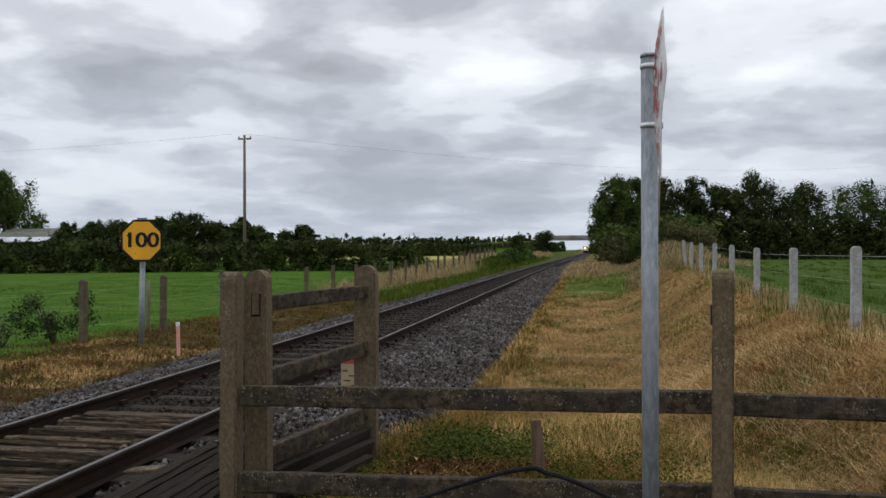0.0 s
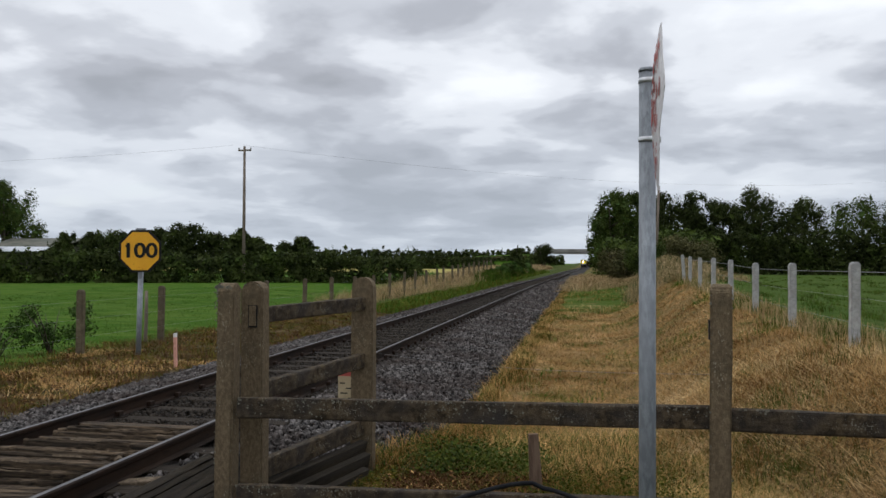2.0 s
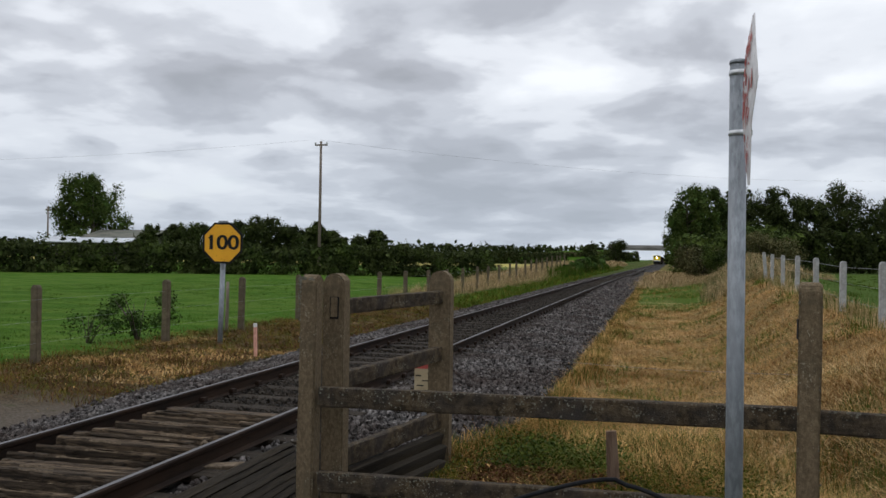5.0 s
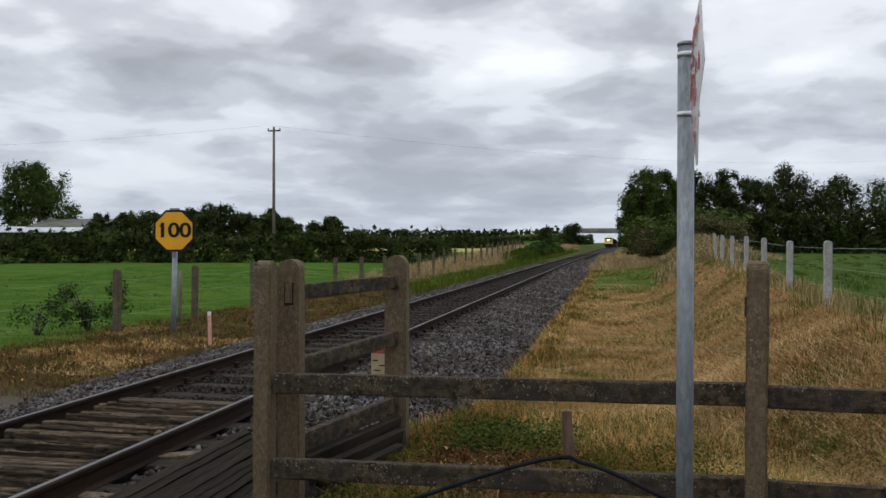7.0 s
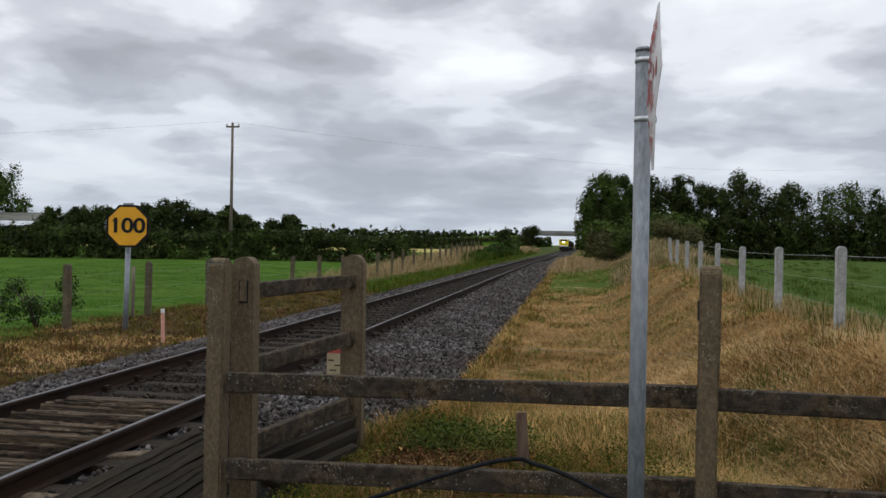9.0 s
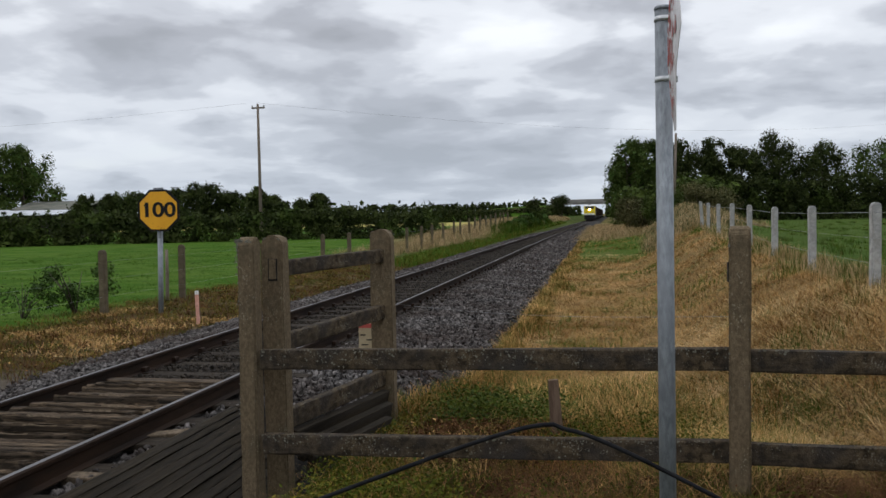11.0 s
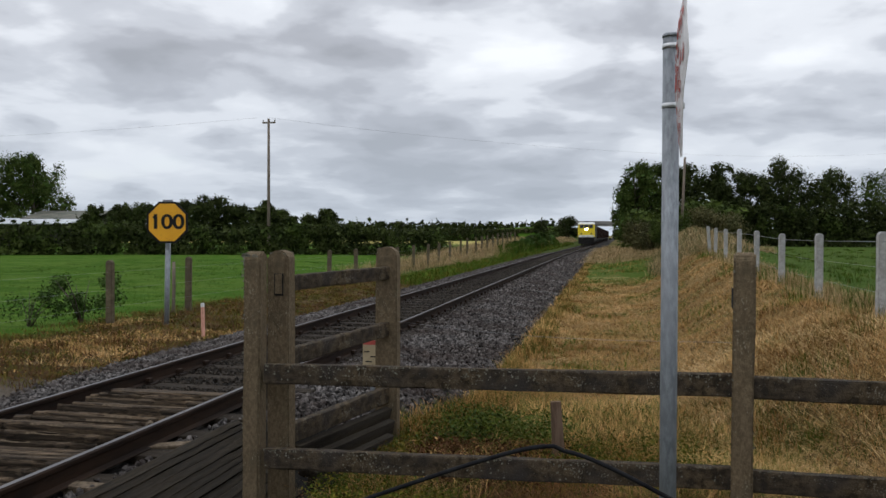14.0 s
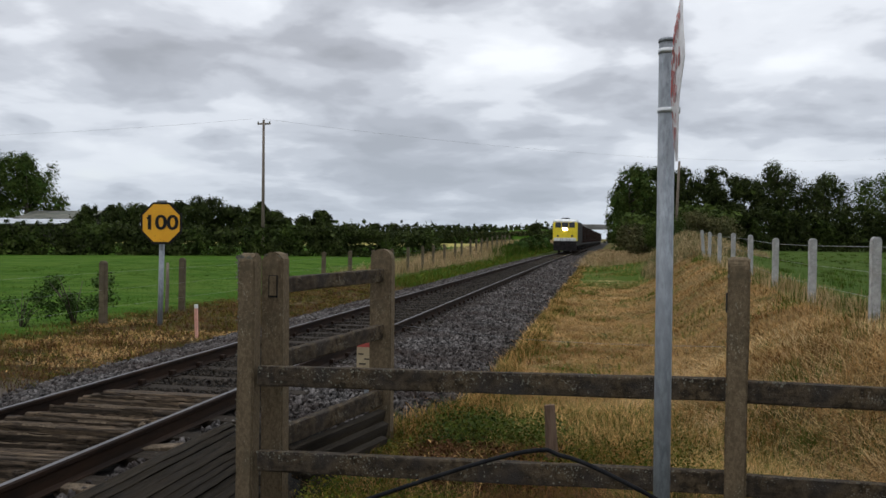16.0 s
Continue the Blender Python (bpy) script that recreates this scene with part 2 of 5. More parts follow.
M["roof_sheet"] = material("mossy_roof_sheet", (0.10, 0.105, 0.085), (0.16, 0.155, 0.125), 0.85, 0.8, bump=0.2)
M["roof_white"] = material("pale_roof_sheet", (0.42, 0.44, 0.46), (0.55, 0.57, 0.60), 0.6, 0.8, bump=0.1)
M["shed_wall"] = material("dark_shed_boards", (0.05, 0.045, 0.04), (0.10, 0.09, 0.075), 0.9, 1.5, bump=0.2)
M["wire"] = material("galvanised_wire", (0.20, 0.205, 0.21), (0.30, 0.30, 0.31), 0.5, 20, metal=0.6, bump=0)

lamp = bpy.data.materials.new("headlight_glow")
lamp.use_nodes = True
lb = lamp.node_tree.nodes["Principled BSDF"]
lb.inputs["Base Color"].default_value = (1, 0.85, 0.55, 1)
lb.inputs["Emission Color"].default_value = (1.0, 0.70, 0.26, 1)
lb.inputs["Emission Strength"].default_value = 45
M["lamp"] = lamp


def ground_material():
    """Turf: pasture, mown dry hay, rough verge and bare sand, told apart by where they lie, with ragged borders."""
    m = bpy.data.materials.new("turf")
    m.use_nodes = True
    n, l = m.node_tree.nodes, m.node_tree.links
    b = n["Principled BSDF"]
    b.inputs["Roughness"].default_value = 0.95
    b.inputs["Specular IOR Level"].default_value = 0.03
    co = n.new("ShaderNodeTexCoord")
    sp = n.new("ShaderNodeSeparateXYZ")
    l.new(co.outputs["Object"], sp.inputs[0])

    def noi(s, d, stretch=(1, 1, 1), r=0.6):
        mp = n.new("ShaderNodeMapping")
        mp.inputs["Scale"].default_value = stretch
        l.new(co.outputs["Object"], mp.inputs["Vector"])
        t = n.new("ShaderNodeTexNoise")
        t.inputs["Scale"].default_value, t.inputs["Detail"].default_value, t.inputs["Roughness"].default_value = s, d, r
        l.new(mp.outputs[0], t.inputs["Vector"])
        return t.outputs["Fac"]

    def mth(op, a, c):
        x = n.new("ShaderNodeMath")
        x.operation = op
        for i, v in enumerate((a, c)):
            if isinstance(v, (int, float)):
                x.inputs[i].default_value = v
            else:
                l.new(v, x.inputs[i])
        return x.outputs[0]

    def step(v, lo, hi):
        r = n.new("ShaderNodeMapRange")
        r.interpolation_type = "SMOOTHSTEP"
        r.inputs["From Min"].default_value, r.inputs["From Max"].default_value = lo, hi
        l.new(v, r.inputs["Value"])
        return r.outputs[0]

    def mix(f, a, c):
        x = n.new("ShaderNodeMixRGB")
        if isinstance(f, (int, float)):
            x.inputs["Fac"].default_value = f
        else:
            l.new(f, x.inputs["Fac"])
        for i, v in (("Color1", a), ("Color2", c)):
            if isinstance(v, tuple):
                x.inputs[i].default_value = (*v, 1)
            else:
                l.new(v, x.inputs[i])
        return x.outputs[0]

    fine, mid_, wide = noi(28, 6), noi(3.2, 5), noi(0.45, 4)
    ragged = mth("ADD", mth("MULTIPLY", mth("SUBTRACT", mid_, 0.5), 2.2), mth("MULTIPLY", mth("SUBTRACT", wide, 0.5), 2.5))
    x, y = mth("ADD", sp.outputs[0], ragged), mth("ADD", sp.outputs[1], mth("MULTIPLY", ragged, 1.5))
    pasture = mix(step(fine, 0.3, 0.7), (0.030, 0.078, 0.0060), (0.054, 0.117, 0.0120))
    pasture = mix(step(noi(0.9, 5, (0.35, 1, 1)), 0.44, 0.56), pasture, (0.072, 0.125, 0.018))
    pasture = mix(step(noi(2.4, 5, (0.5, 1, 1)), 0.50, 0.72), pasture, (0.030, 0.074, 0.0055))
    hay = mix(step(fine, 0.38, 0.62), (0.085, 0.056, 0.022), (0.300, 0.200, 0.085))
    hay = mix(step(noi(1.3, 5), 0.50, 0.66), hay, (0.07875, 0.0825, 0.01875))
    verge = mix(step(fine, 0.3, 0.7), (0.031, 0.02108, 0.00868), (0.093, 0.06076, 0.02604))
    verge = mix(step(mid_, 0.48, 0.66), verge, (0.0465, 0.04836, 0.0093))
    verge = mix(step(noi(1.7, 4), 0.52, 0.68), verge, (0.1364, 0.1023, 0.0558))
    sand = mix(step(fine, 0.3, 0.7), (0.072, 0.06, 0.0468), (0.132, 0.111, 0.09))
    lush = mix(step(fine, 0.3, 0.7), (0.02, 0.025, 0.005), (0.0575, 0.0525, 0.015))
    # rough verge left of the track, pasture beyond the field fence
    bank = mix(step(fine, 0.3, 0.7), (0.030, 0.048, 0.010), (0.085, 0.100, 0.026))
    left = mix(step(x, -10.6, -9.4), pasture, mix(step(y, 28.0, 38.0), verge, bank))
    stubble = mth("MULTIPLY", mth("MULTIPLY", step(y, 142.0, 148.0), mth("SUBTRACT", 1.0, step(y, 238.0, 246.0))), mth("SUBTRACT", 1.0, step(x, -22.0, -17.0)))
    left = mix(stubble, left, (0.36, 0.31, 0.10))
    near_sand = mth("MULTIPLY", step(x, -9.5, -7.0), mth("SUBTRACT", 1.0, step(y, 8.6, 9.5)))
    left = mix(near_sand, left, sand)
    # mown hay right of the track, a green swathe across it, pasture beyond the wire fence
    right = mix(mth("MULTIPLY", mth("MULTIPLY", step(y, 32.0, 40.0), mth("SUBTRACT", 1.0, step(y, 58.0, 66.0))), step(noi(0.35, 5), 0.30, 0.46)), hay, (0.060, 0.092, 0.014))
    right = mix(step(y, 92.0, 104.0), right, mix(0.5, bank, hay))
    right = mix(mth("MULTIPLY", mth("SUBTRACT", 1.0, step(y, 7.6, 10.0)), mth("SUBTRACT", 1.0, mth("MULTIPLY", step(x, 1.0, 1.8), step(y, 5.9, 6.6)))), right, lush)
    right = mix(step(mth("SUBTRACT", x, mth("MULTIPLY", y, 0.03)), 2.75, 3.2), right, mix(0.55, pasture, mix(step(mid_, 0.4, 0.62), (0.030, 0.044, 0.011), (0.075, 0.092, 0.026))))
    col = mix(step(sp.outputs[0], -4.6, -4.4), left, right)
    l.new(col, b.inputs["Base Color"])
    bp = n.new("ShaderNodeBump")
    bp.inputs["Strength"].default_value, bp.inputs["Distance"].default_value = 0.8, 0.05
    l.new(mth("ADD", fine, noi(9, 4)), bp.inputs["Height"])
    l.new(bp.outputs[0], b.inputs["Normal"])
    return m


M["turf"] = ground_material()


# ---------------------------------------------------------------- mesh helpers
def put(name, data, mats, parent=None, label="", category="", group="", kind="", m=None):
    for mm in (mats if isinstance(mats, (list, tuple)) else [mats]):
        data.materials.append(mm)
    ob = new(name, data)
    if parent is not None:
        ob.parent = parent
    if m is not None:
        ob.matrix_basis = m
    return tagged(ob, label, category, group, kind)


def part(name, bm, mats, parent=None, label="", m=None, smooth=False, **tags):
    me = bpy.data.meshes.new(name)
    bm.normal_update()
    bm.to_mesh(me)
    bm.free()
    if smooth:
        me.polygons.foreach_set("use_smooth", [True] * len(me.polygons))
    return put(name, me, mats, parent, label, m=m, **tags)


def empty(name, m, label, category, group="", kind=""):
    ob = new(name)
    ob.matrix_basis = m
    return tagged(ob, label, category, group, kind)


def box(bm, x0, x1, y0, y1, z0, z1, bevel=0.0, mat=0, m=None):
    r = bmesh.ops.create_cube(bm, size=1.0)
    vs = r["verts"]
    for v in vs:
        v.co = Vector(((x0 + x1) / 2 + v.co.x * (x1 - x0), (y0 + y1) / 2 + v.co.y * (y1 - y0), (z0 + z1) / 2 + v.co.z * (z1 - z0)))
    fs = {f for v in vs for f in v.link_faces}
    if bevel:
        es = {e for v in vs for e in v.link_edges}
        out = bmesh.ops.bevel(bm, geom=list(es), offset=bevel, segments=2, affect="EDGES", profile=0.6)
        fs = {f for f in fs if f.is_valid} | set(out["faces"])
    for f in fs:
        f.material_index = mat
    if m is not None:
        bmesh.ops.transform(bm, matrix=m, verts=list({v for f in fs for v in f.verts}))
    return fs


def tube(bm, pts, radii, sides=8, mat=0, cap=True):
    """A round bar through pts with the given radii."""
    rings = []
    pts = [Vector(p) for p in pts]
    for i, p in enumerate(pts):
        d = (pts[min(i + 1, len(pts) - 1)] - pts[max(i - 1, 0)]).normalized()
        a = d.orthogonal().normalized() if abs(d.z) < 0.9 else Vector((1, 0, 0))
        a = (a - d * a.dot(d)).normalized()
        c = d.cross(a)
        r = radii[i] if isinstance(radii, (list, tuple)) else radii
        rings.append([bm.verts.new(p + r * (math.cos(k * 2 * math.pi / sides) * a + math.sin(k * 2 * math.pi / sides) * c)) for k in range(sides)])
    for q, w in zip(rings, rings[1:]):
        for k in range(sides):
            f = bm.faces.new((q[k], q[(k + 1) % sides], w[(k + 1) % sides], w[k]))
            f.material_index, f.smooth = mat, True
    if cap:
        for ring in (rings[0][::-1], rings[-1]):
            bm.faces.new(ring).material_index = mat


def prism(bm, profile, y0, y1, mat=0, cuts=1):
    """A profile of (x, z) drawn along y."""
    rings = [[bm.verts.new((x, y0 + (y1 - y0) * k / cuts, z)) for x, z in profile] for k in range(cuts + 1)]
    n = len(profile)
    for q, w in zip(rings, rings[1:]):
        for k in range(n):
            bm.faces.new((q[k], q[(k + 1) % n], w[(k + 1) % n], w[k])).material_index = mat
    bm.faces.new(rings[0][::-1]).material_index = mat
    bm.faces.new(rings[-1]).material_index = mat
    bmesh.ops.recalc_face_normals(bm, faces=bm.faces[:])


def raw(name, verts, faces, mats, label="", category="", kind="stuff", parent=None, m=None, mat_index=None):
    me = bpy.data.meshes.new(name)
    me.from_pydata(verts.tolist() if hasattr(verts, "tolist") else verts, [], faces.tolist() if hasattr(faces, "tolist") else faces)
    if mat_index is not None:
        me.polygons.foreach_set("material_index", mat_index)
    me.update()
    return put(name, me, mats, parent, label, category, "", kind, m)


def smooth01(v, lo, hi):
    t = np.clip((np.asarray(v, float) - lo) / (hi - lo), 0, 1)
    return t * t * (3 - 2 * t)


def bend(y):
    """How far the line has swung to the right of its first straight; it climbs by a thirtieth of this."""
    y = np.asarray(y, float)
    return 0.0135 * np.where(y < 40, 0.0, np.where(y < 90, (y - 40) ** 2 / 100, y - 65))


def ground_z(x, y):
    """Height of the turf over the rail top's level."""
    x, y = np.asarray(x, float), np.asarray(y, float)
    u = x - 0.03 * (np.minimum(y, 33) - 6) - 0.075 * np.maximum(y - 33, 0)
    right = -0.32 + (1.04 + 0.30 * smooth01(y, 12, 36)) * smooth01((u - 2.95) / (1.2 + 1.45 * smooth01(y, 6.2, 11)), -1, 0) - 0.55 * smooth01(u, 3.4, 9.0)
    right = right + 0.75 * np.exp(-((x - 4.9) / 2.4) ** 2 - ((y - 52) / 11) ** 2) + 0.5 * np.exp(-((x - 2.5) / 3.0) ** 2 - ((y - 75) / 20) ** 2)
    left = -0.32 + 0.14 * smooth01(-x, 7.0, 9.0)
    left = left + 1.15 * np.exp(-((x + 10.7) / 2.6) ** 2) * smooth01(y, 36, 95) + 0.26 * smooth01(-x, 13, 22) * smooth01(y, 22, 58)
    z = np.where(x > -4.6, right, left)
    xt = x - bend(y)
    z = np.where((xt > -7.2 + 0.45 * smooth01(-y, -9.8, -8.6)) & (xt < -2.1 + 0.62 * smooth01(y, 7.8, 10.5)), np.minimum(z, -0.62 - 0.40 * (1 - smooth01(y, 7.2, 7.8))), z)
    z = z + 0.03 * bend(y) * np.exp(-((x + 4.6) / 14) ** 2)
    ramp_ = np.where(x < -4, smooth01(x, -110, -14), 1 - smooth01(x, 12, 90)) * (np.abs(x + 4) > 9)
    z = z + 5.2 * ramp_ * np.exp(-((y - 288) / 9) ** 2)
    z = z + 3.0 * smooth01(np.hypot(x, y), 600, 2400)
    return z + 0.03 * np.sin(x * 1.7 + y * 0.6) * np.sin(y * 0.9 - x * 0.3)


RAIL_R, RAIL_L, MID = -3.82, -5.49, -4.655


# ---------------------------------------------------------------- ground
def build_ground():
    xs = np.unique(np.concatenate([-np.geomspace(12, 2600, 40), np.arange(-12, 12.01, 0.3), np.geomspace(12, 2600, 40), [-7.21, -7.19, -2.11, -2.09, -4.62, -4.58]]))
    ys = np.unique(np.concatenate([-np.geomspace(8, 2600, 25), np.arange(-8, 30, 0.4), np.arange(30, 110, 1.5), np.arange(110, 330, 5), np.geomspace(330, 2600, 30)]))
    X, Y = np.meshgrid(xs, ys)
    v = np.stack([X, Y, ground_z(X, Y)], -1).reshape(-1, 3)
    w = len(xs)
    i = (np.arange(len(ys) - 1)[:, None] * w + np.arange(w - 1)[None]).ravel()
    g = raw("ground", v, np.stack([i, i + 1, i + w + 1, i + w], 1), M["turf"], "flat farmland of green pasture and mown dry grass", "ground", "structure")
    g.data.polygons.foreach_set("use_smooth", [True] * len(g.data.polygons))


build_ground()


def bed_z(x):
    """Top of the ballast across the track."""
    return np.interp(x, [-8.4, -7.1, -6.15, -5.75, -3.55, -3.0, -1.55, -1.1], [-0.5, -0.33, -0.21, -0.205, -0.205, -0.22, -0.37, -0.5])


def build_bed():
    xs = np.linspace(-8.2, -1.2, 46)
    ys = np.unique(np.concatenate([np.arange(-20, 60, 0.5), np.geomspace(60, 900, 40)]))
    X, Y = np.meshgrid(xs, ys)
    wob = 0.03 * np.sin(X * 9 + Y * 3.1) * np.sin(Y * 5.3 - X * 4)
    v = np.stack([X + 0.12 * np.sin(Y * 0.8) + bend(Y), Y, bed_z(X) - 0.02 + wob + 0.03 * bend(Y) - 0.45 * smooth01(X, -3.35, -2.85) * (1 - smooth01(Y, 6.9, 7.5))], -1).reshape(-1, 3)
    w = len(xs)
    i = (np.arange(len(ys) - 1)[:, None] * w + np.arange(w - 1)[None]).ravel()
    raw("ballast_bed", v, np.stack([i, i + 1, i + w + 1, i + w], 1), M["bed"], "crushed stone bed under the track, darkened like the shaded gaps between stones", "ballast", "structure")


build_bed()

def stones(name, n_by_strip, label, mat, inner):
    """Crushed stones lying on the bed, joined."""
    rng = np.random.default_rng(5)
    bm = bmesh.new()
    bmesh.ops.create_icosphere(bm, subdivisions=1, radius=1)
    bv = np.array([v.co[:] for v in bm.verts])
    bf = np.array([[v.index for v in f.verts] for f in bm.faces])
    bm.free()
    shapes = [bv * rng.uniform(0.62, 1.25, (len(bv), 1)) for _ in range(24)]
    V, F, base = [], [], 0
    for y0, y1, count, size in n_by_strip:
        y = rng.uniform(y0, y1, count)
        x = rng.uniform(MID - 1.2, MID + 1.2, count) if inner else rng.uniform(-8.4, -1.15, count)
        side = np.abs(x - MID)
        keep = (np.abs(x - RAIL_R) > 0.08) & (np.abs(x - RAIL_L) > 0.08) & ((side < 1.15) if inner else (side > 1.0))
        keep &= ~((side < 0.72) & (y < 8.2)) & ~((x > -3.55) & (y < 7.5) & (x < -2.0))
        keep &= (x > -7.0 - rng.uniform(0, 0.5, count) + 0.35 * smooth01(-y, -9.8, -8.6)) & (x < -2.20 + 0.62 * smooth01(y, 7.8, 10.5) + 0.12 * np.sin(y * 1.1) + rng.normal(0, 0.16, count))
        keep &= (side > 1.3) | (np.abs((y - 3.3 + 0.36) % 0.72 - 0.36) > 0.11) | (rng.uniform(size=count) < 0.12)
        for xx, yy in zip(x[keep], y[keep]):
            s = size * rng.uniform(0.55, 1.35) * np.array([1.25, 1.0, 0.75])
            a = rng.uniform(0, 6.28, 3)
            R = np.array(Euler(a).to_matrix())
            p = (shapes[rng.integers(24)] * s) @ R.T + (xx + float(bend(yy)), yy, float(bed_z(xx) + 0.03 * bend(yy)) + 0.012 + rng.uniform(0, 0.02))
            V.append(p)
            F.append(bf + base)
            base += len(bv)
    raw(name, np.concatenate(V), np.concatenate(F), M[mat], label, "ballast")


stones("ballast_stones", [(3.5, 9, 12000, 0.029), (9, 15, 14000, 0.031), (15, 26, 14000, 0.035), (26, 46, 7500, 0.052), (46, 90, 4500, 0.085)],
       "loose angular grey ballast stones beside the rails", "stone", False)
stones("ballast_stones", [(7.9, 15, 6500, 0.024), (15, 26, 4500, 0.032), (26, 60, 4500, 0.05)],
       "oil-stained brown ballast stones between the rails", "oily_stone", True)


# ---------------------------------------------------------------- track
def build_track():
    track = empty("railway_track", pose(MID, 0, 0), "single broad-gauge railway track on timber sleepers", "track", kind="structure")
    w, h = 0.036, 0.172
    prof = [(-w, -0.012), (-w + 0.017, 0.0), (w - 0.012, 0.0), (w, -0.012), (w - 0.002, -0.04), (0.009, -0.055), (0.009, -h + 0.02), (0.07, -h + 0.008),
            (0.07, -h), (-0.07, -h), (-0.07, -h + 0.008), (-0.009, -h + 0.02), (-0.009, -0.055), (-w + 0.002, -0.04)]
    for x in (RAIL_R - MID, RAIL_L - MID):
        bm = bmesh.new()
        prism(bm, [(x + a, b) for a, b in prof], -20, 900, cuts=46)
        for f in bm.faces:
            c = f.calc_center_median()
            f.material_index = 1 if c.z > -0.003 and abs(f.normal.y) < 0.5 else 0
        for v in bm.verts:
            v.co.x, v.co.z = v.co.x + float(bend(v.co.y)), v.co.z + 0.03 * float(bend(v.co.y))
        part("rail", bm, [M["rail_side"], M["rail_head"]], track, "rust-brown steel rail with a polished head")
    rng = random.Random(3)
    bm = bmesh.new()
    box(bm, -1.32, 1.32, -0.125, 0.125, -0.36, -0.174, 0.012)
    me = bpy.data.meshes.new("sleeper")
    bm.to_mesh(me)
    bm.free()
    me.materials.append(M["sleeper"])
    for k in range(200):
        ob = new("sleeper", me)
        ob.parent = track
        swing = float(bend(3.3 + 0.72 * k))
        ob.matrix_basis = pose(swing + rng.uniform(-0.03, 0.03), 3.3 + 0.72 * k + rng.uniform(-0.03, 0.03), 0.03 * swing + rng.uniform(-0.008, 0.008), 0, 0, rng.uniform(-1, 1))
    # chairs that hold the rails
    bm = bmesh.new()
    box(bm, -0.16, 0.16, -0.07, 0.07, -0.18, -0.15, 0.006)
    box(bm, 0.05, 0.11, -0.05, 0.05, -0.155, -0.09, 0.01)
    box(bm, -0.11, -0.05, -0.05, 0.05, -0.155, -0.09, 0.01)
    me2 = bpy.data.meshes.new("rail_chair")
    bm.to_mesh(me2)
    bm.free()
    me2.materials.append(M["rail_side"])
    for k in range(7, 60):
        for x in (RAIL_R - MID, RAIL_L - MID):
            ob = new("rail_chair", me2)
            ob.parent = track
            ob.matrix_basis = pose(x, 3.3 + 0.72 * k, -0.01)


build_track()


def slat_mesh(name, length, wide, thick, seed, along, notch=0.02, pale_share=0.15):
    """A worn timber plank: long straight edges with splintered bites, a slightly dished top; pale where freshly split."""
    rng = random.Random(seed)
    n = 26
    bm = bmesh.new()
    rings = []
    bite, pale, k_run = 0.0, False, 0
    for k in range(n + 1):
        t = (k / n - 0.5) * length
        if rng.random() < 0.3:
            bite = rng.uniform(0, notch) * (2.0 if rng.random() < 0.2 else 1.0)
        far = rng.uniform(0, notch * 0.4)
        dz = rng.uniform(-0.004, 0.004)
        pts = [(-wide / 2 + bite, -thick), (-wide / 2 + bite, -0.014 + dz), (-wide / 2 + bite + 0.012, dz), (wide / 2 - far, 0.006 + dz), (wide / 2 - far, -thick)]
        rings.append([bm.verts.new((t, a, b) if along == "x" else (a, t, b)) for a, b in pts])
    for q, w in zip(rings, rings[1:]):
        if k_run <= 0:
            pale, k_run = rng.random() < pale_share, rng.randint(1, 6)
        k_run -= 1
        for k in range(5):
            bm.faces.new((q[k], q[(k + 1) % 5], w[(k + 1) % 5], w[k])).material_index = 1 if k == 1 and pale else 0
    bm.faces.new(rings[0])
    bm.faces.new(rings[-1])
    bmesh.ops.recalc_face_normals(bm, faces=bm.faces[:])
    me = bpy.data.meshes.new(name)
    bm.to_mesh(me)
    bm.free()
    return me


